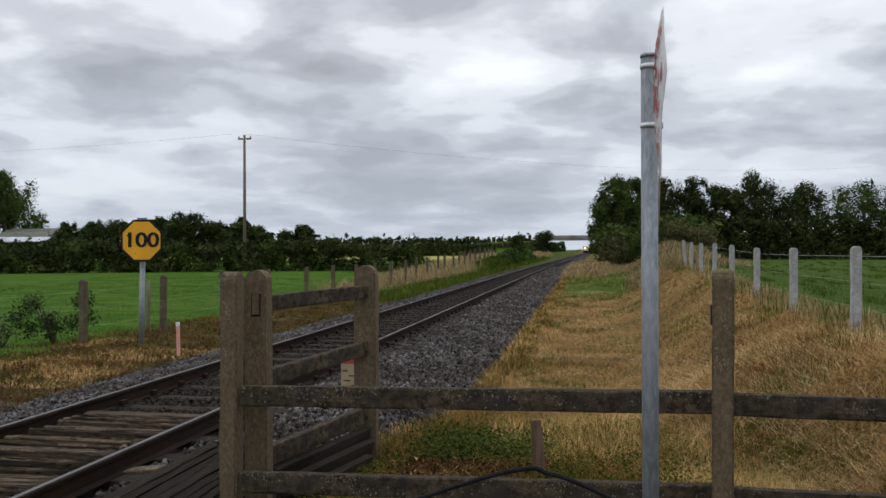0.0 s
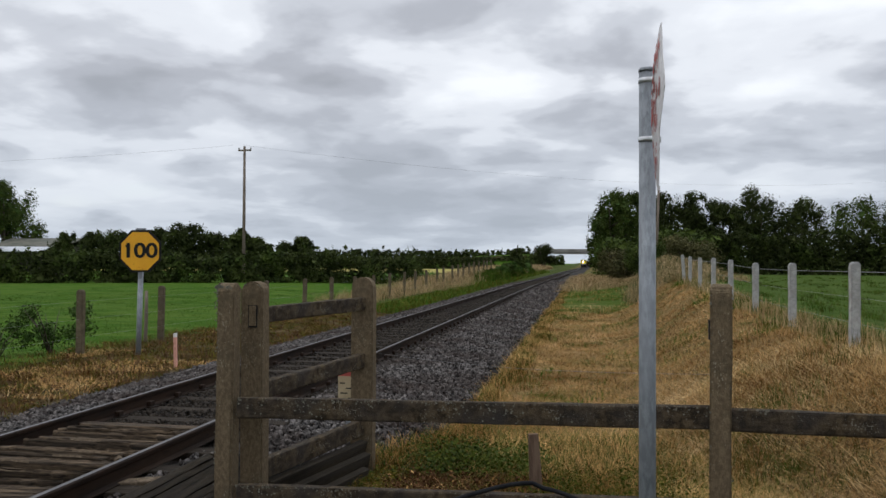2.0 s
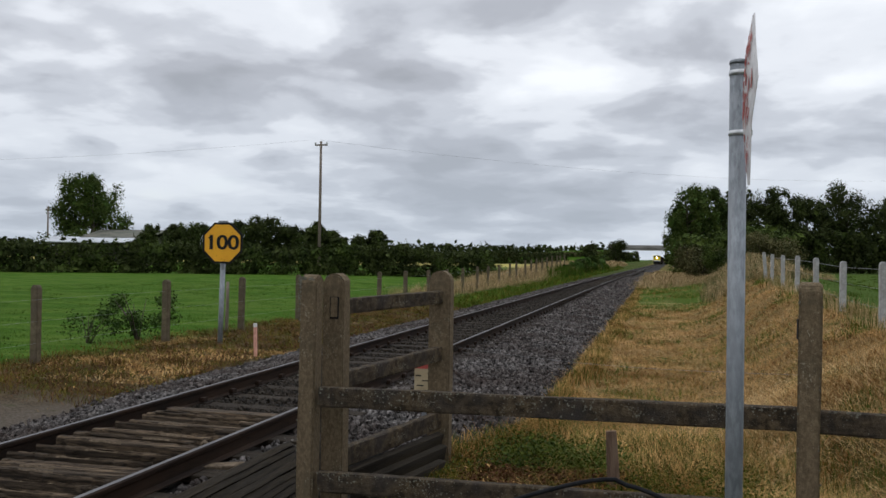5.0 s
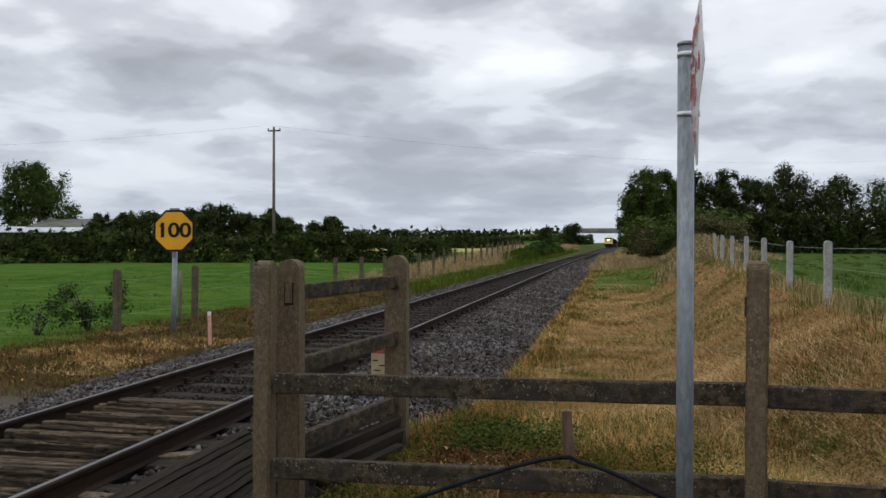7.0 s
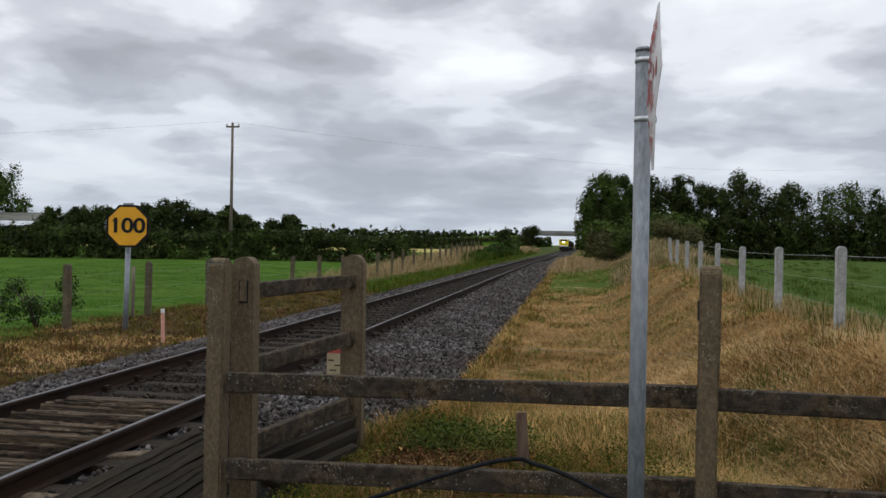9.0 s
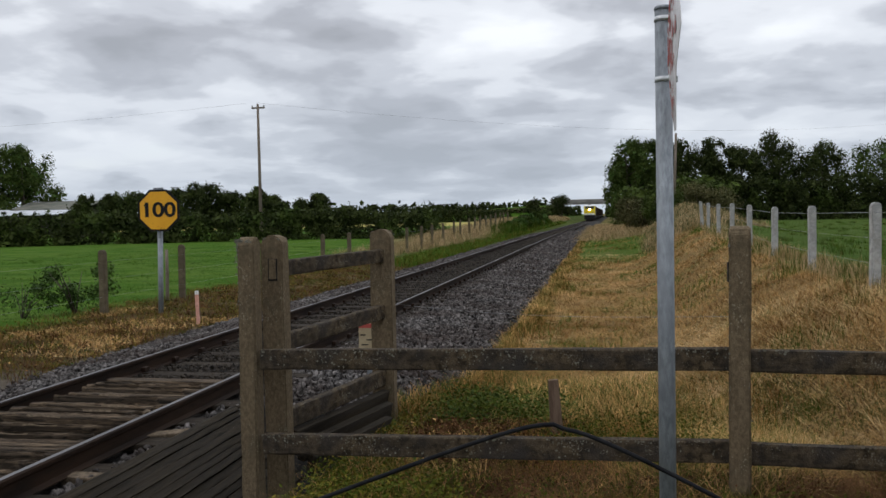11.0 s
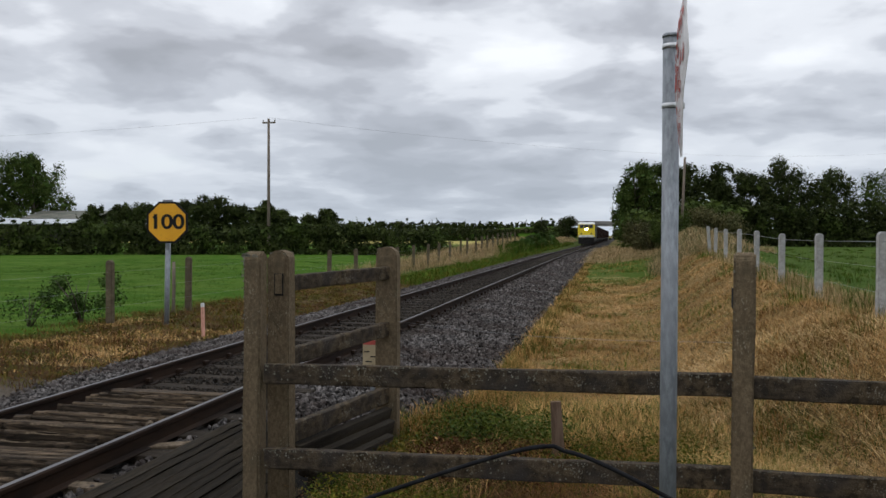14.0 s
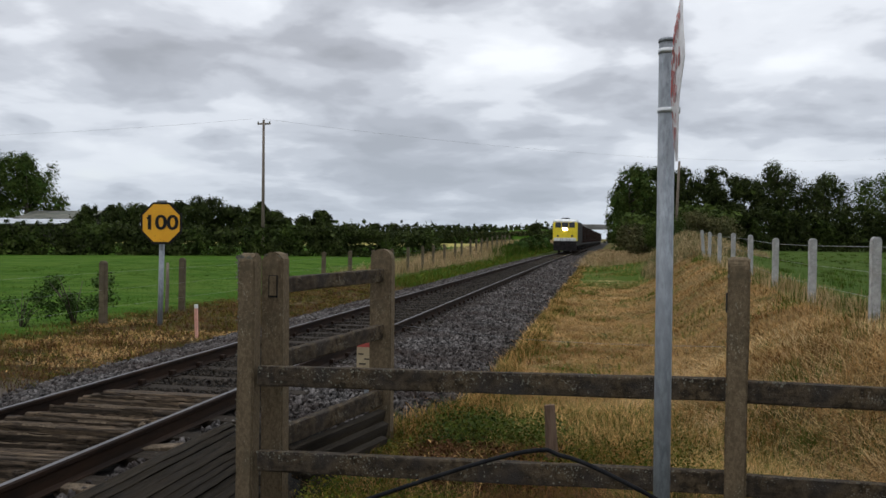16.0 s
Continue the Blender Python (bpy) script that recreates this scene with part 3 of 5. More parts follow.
def build_cattle_guard():
    rng = random.Random(11)
    guard = empty("cattle_guard", pose(MID, 0, 0), "weathered timber cattle guard slats laid between the rails", "cattle guard")
    meshes = [slat_mesh("slat", 1.36 + 0.05 * (k % 3), 0.038 + 0.012 * (k % 3), 0.14, 20 + k, "x", 0.034, 0.16) for k in range(6)]
    for me in meshes:
        me.materials.append(M["slat"])
        me.materials.append(M["raw_edge"])
    y = 2.2
    while y < 8.13:
        ob = new("slat", rng.choice(meshes))
        ob.parent = guard
        ob.matrix_basis = pose(rng.uniform(-0.05, 0.05), y, -0.07 + rng.uniform(-0.06, 0.022), rng.uniform(-6, 14), rng.uniform(-1.0, 1.0), rng.uniform(-1.2, 1.2))
        y += rng.uniform(0.076, 0.102)
    bm = bmesh.new()
    box(bm, -0.70, 0.72, 8.17, 8.34, -0.24, -0.085, 0.015)
    part("end_beam", bm, M["slat"], guard, "pale worn timber end beam")
    bm = bmesh.new()
    box(bm, -0.72, 0.72, 1.8, 8.15, -0.46, -0.34, 0.01)
    part("bearer", bm, M["sleeper"], guard)
    bm = bmesh.new()
    for a, s in ((0, 0.045), (1, 0.03)):
        r = bmesh.ops.create_icosphere(bm, subdivisions=1, radius=s)
        for v in r["verts"]:
            v.co = v.co * random.Random(a + v.index).uniform(0.7, 1.2) + Vector((-3.98 + 0.09 * a, 6.66 + 0.1 * a, -0.06))
    part("loose_stone", bm, M["raw_edge"], None, "pale loose stone chip on the cattle guard", category="stone")
    for k, (x, y, turn) in enumerate(((-3.61, 6.39, 14), (-3.63, 5.24, -9))):
        bm = bmesh.new()
        box(bm, -0.16, 0.13, -0.06, 0.06, -0.10, 0.0, 0.012)
        for v in bm.verts:
            v.co += Vector((0.03 * math.sin(40 * v.co.y + k), 0.012 * math.sin(31 * v.co.x), 0.010 * math.sin(23 * v.co.x + 9 * k)))
        part("timber_block", bm, M["raw_edge"], None, "split rust-stained timber block lying beside the rail", m=pose(x, y, -0.145, 3, -4, turn), category="timber")
    wing = empty("cattle_guard_wing", pose(0, 0, 0), "damp sloping timber slat wing between rail and fence", "cattle guard")
    meshes = [slat_mesh("wing_slat", 5.6, 0.088, 0.045, 60 + k, "y", 0.014, 0.4) for k in range(3)]
    for me in meshes:
        me.materials.append(M["wing_slat"])
        me.materials.append(M["raw_edge"])
    for k in range(15):
        ob = new("wing_slat", meshes[rng.randrange(3)])
        ob.parent = wing
        ob.matrix_basis = pose(-3.40 + 0.053 * k, 4.45 + rng.uniform(-0.08, 0.05), -0.115 - 0.042 * k + rng.uniform(-0.008, 0.008), rng.uniform(-0.15, 0.15), 37 + rng.uniform(-4, 4), rng.uniform(-0.3, 0.3))
    for y, z in ((1.87, -0.55), (7.20, -0.55)):
        bm = bmesh.new()
        box(bm, -3.50, -2.62, y - 0.06, y + 0.06, z - 0.26, z - 0.20, 0.01)
        part("cross_bearer", bm, M["sleeper"], wing)


build_cattle_guard()


# ---------------------------------------------------------------- concrete post-and-rail fence
def post_mesh(wx, wy, z0, z1, seed, arch="x"):
    """A concrete post with a rounded head and chipped corners; arch: the side over which the head curves."""
    bm = bmesh.new()
    n = 8
    prof = [(-wx / 2, z0), (wx / 2, z0)]
    r = min(wx / 2, 0.105)
    prof += [(wx / 2, z1 - r)]
    prof += [(wx / 2 - r * (1 - math.cos(a)) if wx / 2 > r else wx / 2 * math.cos(a), z1 - r + r * math.sin(a) * 0.95) for a in [math.pi / 2 * k / n for k in range(1, n)]]
    prof += [(-x, z) for x, z in prof[3:][::-1]] + [(-wx / 2, z1 - r)]
    prism(bm, prof, -wy / 2, wy / 2, cuts=1)
    es = [e for e in bm.edges if abs(abs(e.verts[0].co.y) - wy / 2) < 1e-5 and abs(e.verts[0].co.y - e.verts[1].co.y) < 1e-5]
    bmesh.ops.bevel(bm, geom=es, offset=0.012, segments=2, affect="EDGES")
    rng = random.Random(seed)
    # taller faces cut for uneven, worn sides
    for k in range(1, 7):
        z = z0 + (z1 - z0) * k / 7.5
        bmesh.ops.bisect_plane(bm, geom=bm.verts[:] + bm.edges[:] + bm.faces[:], plane_co=(0, 0, z), plane_no=(0, 0, 1))
    for v in bm.verts:
        v.co += Vector((rng.uniform(-1, 1), rng.uniform(-1, 1), 0)) * 0.003
    if arch == "y":
        bmesh.ops.rotate(bm, verts=bm.verts[:], cent=(0, 0, 0), matrix=Matrix.Rotation(math.pi / 2, 3, "Z"))
    return bm


def rail_mesh(a, b, high, deep, seed):
    """A concrete rail between two points (top edge), with worn edges."""
    a, b = Vector(a), Vector(b)
    L = (b - a).length
    bm = bmesh.new()
    box(bm, 0, L, -deep / 2, deep / 2, -high, 0, 0.014)
    rng = random.Random(seed)
    for k in range(1, 14):
        bmesh.ops.bisect_plane(bm, geom=bm.verts[:] + bm.edges[:] + bm.faces[:], plane_co=(L * k / 14, 0, 0), plane_no=(1, 0, 0))
    for v in bm.verts:
        v.co += Vector((0, rng.uniform(-1, 1), rng.uniform(-1, 1))) * 0.0035
    x = (b - a).normalized()
    y = Vector((0, 0, 1)).cross(x).normalized()
    m = Matrix((x, y, x.cross(y))).transposed().to_4x4()
    m.translation = a
    return bm, m


def lichen_on(ob_name, bm_area, count, parent, seed, size=(0.003, 0.009)):
    """Small pale lichen discs, joined, on a rectangle: origin, u, v."""
    o, u, v = (Vector(q) for q in bm_area)
    nrm = u.cross(v).normalized()
    rng = random.Random(seed)
    bm = bmesh.new()
    for _ in range(count):
        c = o + u * rng.random() + v * rng.random() ** (2.2 if v.length < 0.3 else 1.3) + nrm * 0.0065
        s = rng.uniform(*size)
        a = u.normalized()
        b = nrm.cross(a)
        ring = []
        for k in range(6):
            q = s * rng.uniform(0.6, 1.2)
            ring.append(bm.verts.new(c + q * (math.cos(k * 1.047) * a + math.sin(k * 1.047) * b)))
        bm.faces.new(ring)
    bmesh.ops.recalc_face_normals(bm, faces=bm.faces[:])
    part(ob_name, bm, M["lichen"], parent, "pale lichen spots", kind="stuff")


def build_fences():
    f = empty("concrete_fence", pose(0, 0, -0.04), "old brown concrete post and rail fence with lichen", "fence")
    A = (-2.550, 5.685)
    B = (0.872, 5.635)
    D = (4.1, 5.56)
    part("post", post_mesh(0.165, 0.128, -1.1, 1.555, 1, "y"), M["concrete"], f, m=pose(A[0], A[1], 0, 0.3, 0.6, 4))
    part("post", post_mesh(0.15, 0.135, -0.95, 1.575, 2, "y"), M["concrete"], f, "flat-topped brown concrete post", m=pose(B[0], B[1], 0, 0, 0.3, -8))
    part("post", post_mesh(0.155, 0.13, -0.95, 1.58, 3, "y"), M["concrete"], f, m=pose(D[0], D[1], 0))
    for za, zb, s in ((0.73, 0.775, 5), (0.11, 0.165, 6)):
        bm, m = rail_mesh((A[0] + 0.10, A[1] - 0.03, za), (B[0] - 0.02, B[1], zb), 0.148, 0.075, s)
        part("fence_rail", bm, M["concrete_dark"], f, "dark mossy concrete rail", m=m)
        bm, m = rail_mesh((B[0] + 0.02, B[1], zb - 0.01), (D[0], D[1], zb - 0.03), 0.145, 0.075, s + 7)
        part("fence_rail", bm, M["concrete_dark"], f, "dark mossy concrete rail", m=m)
        lichen_on("lichen", ((A[0] + 0.1, A[1] - 0.074, za - 0.005), (B[0] - A[0] - 0.1, B[1] - A[1] + 0.03, zb - za), (0, 0, -0.13)), 330, f, s)
        lichen_on("lichen", ((B[0] + 0.1, B[1] - 0.044, zb - 0.012), (1.9, -0.035, -0.01), (0, 0, -0.13)), 330, f, s + 30, (0.003, 0.011))
    lichen_on("lichen", ((B[0] - 0.07, B[1] - 0.068, 1.5), (0.135, -0.012, 0), (0, 0, -1.3)), 190, f, 77)
    lichen_on("lichen", ((A[0] - 0.06, A[1] - 0.092, 1.5), (0.12, 0.009, 0), (0, 0, -1.4)), 120, f, 78)
    # the return beside the track
    r = empty("concrete_fence", pose(0, 0, -0.04), "old brown concrete fence return running beside the track", "fence")
    A2, C = (-2.443, 5.945), (-2.03, 7.545)
    part("post", post_mesh(0.172, 0.15, -1.1, 1.56, 4, "x"), M["concrete"], r, m=pose(A2[0], A2[1], 0, 0, 0, 0))
    part("post", post_mesh(0.205, 0.15, -0.95, 1.57, 5, "x"), M["concrete"], r, "round-headed brown concrete post", m=pose(C[0], C[1], 0, 0, 0, 0))
    for za, zb, hh, s in ((1.36, 1.38, 0.12, 21), (0.79, 0.86, 0.13, 22), (0.20, 0.25, 0.15, 23)):
        bm, m = rail_mesh((A2[0] + 0.02, A2[1] + 0.05, za), (C[0] + 0.0, C[1] - 0.05, zb), hh, 0.08, s)
        part("fence_rail", bm, M["concrete_dark"], r, "dark mossy concrete rail", m=m)
    lichen_on("lichen", ((A[0] - 0.058, A[1] - 0.092, 1.53), (0.115, 0.008, 0), (0, 0, -0.16)), 60, f, 79, (0.004, 0.014))
    lichen_on("lichen", ((A2[0] - 0.06, A2[1] - 0.0755, 1.53), (0.12, 0, 0), (0, 0, -0.25)), 70, r, 80, (0.004, 0.013))
    lichen_on("lichen", ((C[0] - 0.08, C[1] - 0.0755, 1.50), (0.16, 0, 0), (0, 0, -1.3)), 120, r, 81, (0.003, 0.010))
    # tenon ends in black surrounds; empty mortises are black blocks for the shade inside
    for ob, x, y, z, w, h, nm in ((r, A2[0] + 0.01, A2[1] - 0.078, 1.30, 0.055, 0.15, "tenon"), (f, A[0] + 0.064, A[1] + 0.02, 1.31, 0.06, 0.12, "mortise"), (f, B[0] - 0.0645, B[1] + 0.0, 1.27, 0.05, 0.13, "mortise")):
        bm = bmesh.new()
        if nm == "tenon":
            box(bm, x - w / 2, x + w / 2, y - 0.010, y + 0.02, z - h / 2, z + h / 2, 0.003)
            sh = bmesh.new()
            box(sh, x - w / 2 - 0.008, x + w / 2 + 0.008, y - 0.003, y + 0.02, z - h / 2 - 0.012, z + h / 2 + 0.004)
            part("mortise", sh, M["black"], ob, "black surround standing for the shaded gap round the tenon")
        else:
            box(bm, x - 0.005, x + 0.005, y - w / 2, y + w / 2, z - h / 2, z + h / 2, 0.002)
        part(nm, bm, M["concrete"] if nm == "tenon" else M["black"], ob)
    bm = bmesh.new()
    a, b = Vector((C[0] + 0.1, C[1], 0.86)), Vector((B[0] - 0.05, B[1] + 0.08, 0.97))
    tube(bm, [a.lerp(b, k / 10) - Vector((0, 0, 0.05 * math.sin(math.pi * k / 10))) for k in range(11)], 0.0013, 4)
    part("fence_wire", bm, M["wire"], r, "thin rusty wire")
    # boards below the return's lowest rail
    g = empty("board_stack", pose(0, 0, 0), "rotting timber boards along the fence foot", "boards")
    for k in range(3):
        bm = bmesh.new()
        box(bm, -0.035, 0.035, 0, 1.55 - 0.16 * k, -0.09, 0.06, 0.008)
        part("board", bm, M["wing_slat"], g, m=pose(A2[0] + 0.06 + 0.07 * k, A2[1] + 0.12, -0.07 - 0.095 * k, 1.2, 12, -14.5))


build_fences()


# ---------------------------------------------------------------- signs and small things near the fence
def build_pole_sign():
    s = empty("warning_sign", pose(0.281, 3.865, 0), "galvanised post with a bent, faded red and white notice plate", "sign")
    bm = bmesh.new()
    tube(bm, [(0, 0, -0.6), (0, 0, 2.535)], 0.0375, 20)
    part("post", bm, M["galv"], s, "grey galvanised tube", smooth=False)
    bm = bmesh.new()
    tube(bm, [(0, 0, 2.53), (0, 0, 2.542), (0, 0, 2.548)], [0.040, 0.040, 0.034], 20)
    part("cap", bm, M["galv"], s, "flat post cap")
    for z in (2.49, 2.222):
        bm = bmesh.new()
        tube(bm, [(0, 0, z - 0.011), (0, 0, z + 0.011)], 0.0405, 20)
        box(bm, 0.026, 0.060, -0.02, 0.02, z - 0.013, z + 0.013, 0.003)
        part("clip", bm, M["band"], s, "bright steel clip")
    def plate_pt(t, u):
        """A kite-shaped plate, buckled, turned almost edge-on to the lane."""
        lo = np.interp(t, [0, 0.35, 0.57, 0.8, 1], [18, 9, 9, 13, 23])
        hi = np.interp(t, [0, 0.35, 0.57, 0.8, 1], [21, 22, 31, 27, 26])
        y = -0.055 - 0.25 * u * (hi - lo) / 21 + 0.006 * math.sin(14 * t + 3 * u)
        x = (3.86 + y) * (0.0687 + (lo + (hi - lo) * u) / 1450) - 0.265
        return Vector((x - 0.006, y, 1.985 + 0.745 * t))

    bm = bmesh.new()
    n, k = 16, 6
    rows = [[bm.verts.new(plate_pt(i / n, j / k)) for j in range(k + 1)] for i in range(n + 1)]
    for a, b in zip(rows, rows[1:]):
        for j in range(k):
            bm.faces.new((a[j], a[j + 1], b[j + 1], b[j]))
    bmesh.ops.recalc_face_normals(bm, faces=bm.faces[:])
    bmesh.ops.solidify(bm, geom=bm.faces[:], thickness=0.002)
    plate = part("plate", bm, M["sign_white"], s, "buckled white plate with faded red print")
    rng = random.Random(8)
    bm = bmesh.new()
    off = Vector((-0.003, -0.004, 0))
    for i in range(80):
        t, u = rng.uniform(0.06, 0.9), 0.03 + 0.6 * rng.random() ** 1.7
        dt, du = rng.uniform(0.015, 0.07), rng.uniform(0.03, 0.10)
        q = [plate_pt(t + a, u + c) + off for a, c in ((0, 0), (0, du), (dt, du), (dt, 0))]
        bm.faces.new([bm.verts.new(p) for p in q])
    part("lettering", bm, M["red"], plate, "worn red lettering", kind="stuff")
    return s


build_pole_sign()


def build_cable():
    bm = bmesh.new()
    pts = []
    for k in range(41):
        t = k / 40
        x = -1.35 + 1.95 * t
        z = 0.737 - (0.39 if x < -0.22 else 0.50) * math.hypot(x + 0.22, 0.16)
        pts.append((x, 3.70 + 0.05 * math.sin(3 * t), z))
    pts = [(-2.3, 3.62, -0.30), (-2.05, 3.64, 0.02), (-1.7, 3.66, 0.17)] + pts + [(0.80, 3.72, 0.18), (1.1, 3.72, -0.05), (1.3, 3.72, -0.32)]
    tube(bm, pts, 0.0105, 8)
    part("cable", bm, M["cable"], None, "black rubber cable arching over the grass", category="cable")


build_cable()


def build_speed_board():
    s = empty("speed_board", pose(-8.79, 15.4, 0.03, 0, 1.3, 0), "yellow octagonal speed board reading 100 on a galvanised post", "sign")
    bm = bmesh.new()
    tube(bm, [(0, 0, -0.7), (0, 0, 1.5)], 0.052, 14)
    part("post", bm, M["galv"], s, "galvanised tube")
    R = 0.455

    def octagon(r, y0, y1):
        b = bmesh.new()
        pr = [(r * math.cos(math.radians(22.5 + 45 * k)), r * math.sin(math.radians(22.5 + 45 * k))) for k in range(8)]
        prism(b, pr, y0, y1)
        return b
    plate = pose(0.012, -0.075, 1.85, 0, -1.3, 8)
    b1 = part("border", octagon(R, 0.0, 0.02), M["black"], s, "black rim", m=plate)
    part("face", octagon(R - 0.045, -0.006, 0.01), M["yellow"], s, "deep yellow face", m=plate)
    bm = bmesh.new()
    box(bm, -0.10, 0.10, 0.01, 0.06, 0.40, 0.46, 0.01)
    box(bm, -0.03, 0.03, 0.02, 0.06, -0.55, 0.40, 0.005)
    part("bracket", bm, M["galv"], s, m=plate)
    cu = bpy.data.curves.new("numerals", "FONT")
    cu.body, cu.size, cu.align_x, cu.align_y, cu.extrude, cu.offset = "100", 0.43, "CENTER", "CENTER", 0.003, 0.009
    cu.space_character = 0.94
    tmp = bpy.data.objects.new("numerals", cu)
    scene.collection.objects.link(tmp)
    bpy.context.view_layer.update()
    me = bpy.data.meshes.new_from_object(tmp.evaluated_get(bpy.context.evaluated_depsgraph_get()))
    bpy.data.objects.remove(tmp)
    bm = bmesh.new()
    bm.from_mesh(me)
    left = min(v.co.x for v in bm.verts)
    top = max(v.co.y for v in bm.verts)
    box(bm, -0.035, 0.045, -0.018, 0.018, -0.003, 0.003, m=pose(left + 0.012, top - 0.060, 0, 0, 0, 28))
    bm.to_mesh(me)
    bm.free()
    put("numerals", me, M["black"], s, "black numerals 100", m=plate @ pose(0, -0.011, 0.0, 90, 0, 0) @ Matrix.Diagonal((1.17, 0.95, 1, 1)))


build_speed_board()


def build_small_signs():
    s = empty("trackside_notice", pose(-2.575, 8.9, -0.01), "small cream notice plate with a red heading beside the track", "notice")
    bm = bmesh.new()
    box(bm, -0.11, 0.125, 0, 0.012, -0.02, 0.47, 0.004)
    part("plate", bm, M["cream"], s)
    bm = bmesh.new()
    box(bm, -0.105, 0.12, -0.004, 0.004, 0.415, 0.465)
    part("heading", bm, M["red"], s, "red heading strip")
    for i, (a, b) in enumerate(((-0.09, -0.03), (-0.02, 0.08), (-0.08, 0.0), (0.01, 0.07), (-0.08, 0.04), (-0.06, 0.07))):
        bm = bmesh.new()
        box(bm, a, b, -0.004, 0.003, 0.33 - 0.055 * i, 0.343 - 0.055 * i)
        part("print_line", bm, M["black"], s, "dark line of small print")
    bm = bmesh.new()
    box(bm, -0.025, 0.025, 0.013, 0.05, -0.6, 0.42, 0.004)
    part("post", bm, M["galv"], s)
    p = empty("marker_peg", pose(-7.48, 14.4, 0.10, 0, -1.5), "short faded pink marker peg with a white tip", "peg")
    bm = bmesh.new()
    box(bm, -0.027, 0.027, -0.027, 0.027, -0.6, 0.17, 0.008)
    part("shaft", bm, M["pink"], p)
    bm = bmesh.new()
    box(bm, -0.029, 0.029, -0.029, 0.029, 0.165, 0.24, 0.01)
    part("tip", bm, M["loco_white"], p, "white painted tip")
    bm = bmesh.new()
    box(bm, -0.058, 0.058, -0.018, 0.018, -0.45, 0.25, 0.005)
    for v in bm.verts:
        if v.co.z > 0.2:
            v.co.x *= 0.72
    part("wooden_stake", bm, M["stake"], None, "leaning rough-sawn wooden stake in the grass", m=pose(-0.40, 6.95, 0.0, 4, -4, 12), category="stake")


build_small_signs()


# ---------------------------------------------------------------- field fences
def build_field_fence():
    me = bpy.data.meshes.new("post")
    bm = post_mesh(0.14, 0.11, -0.6, 1.17, 31, "x")
    bm.to_mesh(me)
    bm.free()
    me.materials.append(M["field_post"])
    f = empty("field_fence", pose(-9.75, 0, 0), "brown concrete posts with wire along the pasture", "fence")
    rng = random.Random(4)
    ys = [4.65 + 3.35 * k for k in range(26)]
    for y in ys:
        ob = new("post", me)
        ob.parent = f
        ob.matrix_basis = pose(rng.uniform(-0.06, 0.06), y + rng.uniform(-0.2, 0.2), float(ground_z(-9.75, y)) + 0.12, rng.uniform(-1.5, 1.5), rng.uniform(-1.5, 1.5), rng.uniform(-8, 8))
    for h in (0.35, 0.7, 1.05):
        bm = bmesh.new()
        tube(bm, [(0.06, y, float(ground_z(-9.75, y)) + h) for y in ys], 0.0018, 4)
        part("wire", bm, M["wire"], f)
    bm = bmesh.new()
    tube(bm, [(0, 0, -0.5), (0.03, 0, 0.6), (0.02, 0.02, 1.2)], [0.045, 0.042, 0.038], 7)
    part("wooden_stake", bm, M["wood_pole"], None, "thin grey timber stake by the pasture fence", m=pose(-9.95, 17.7, -0.2), category="stake")


build_field_fence()


def build_wire_fence():
    bm = post_mesh(0.108, 0.10, -0.6, 1.15, 41, "x")
    me = bpy.data.meshes.new("post")
    bm.to_mesh(me)
    bm.free()
    me.materials.append(M["white_concrete"])
    f = empty("wire_fence", pose(0, 0, 0), "pale round-headed concrete posts strung with wire", "fence")
    # one post every 3.35 m on a straight line, then a leaning straining post
    ys = [7.05 + 3.33 * k for k in range(8)] + [32.5]
    pts = [(2.81 + 0.03 * y, y) for y in ys]
    top = [float(v) for v in np.interp(ys[1:], [10.4, 13.7, 17.0, 20.4, 23.7, 27.0, 30.4, 32.5], [1.70, 1.69, 1.70, 1.78, 1.85, 1.88, 1.95, 2.04])]
    for k, ((x, y), zt) in enumerate(zip(pts, [1.70] + top)):
        ob = new("post", me)
        ob.parent = f
        ob.matrix_basis = pose(x, y, zt - 1.15, 0.5 * (k % 3 - 1), -4 if k == 8 else 0.6 * (k % 2), 5)
    for h in (-0.12, -0.42, -0.72):
        bm = bmesh.new()
        w = []
        for i, ((x, y), zt) in enumerate(zip(pts, [1.70] + top)):
            w.append((x, y - 0.06, zt + h))
        tube(bm, w, 0.005 if h > -0.2 else 0.002, 4)
        part("wire", bm, M["wire"], f)


build_wire_fence()


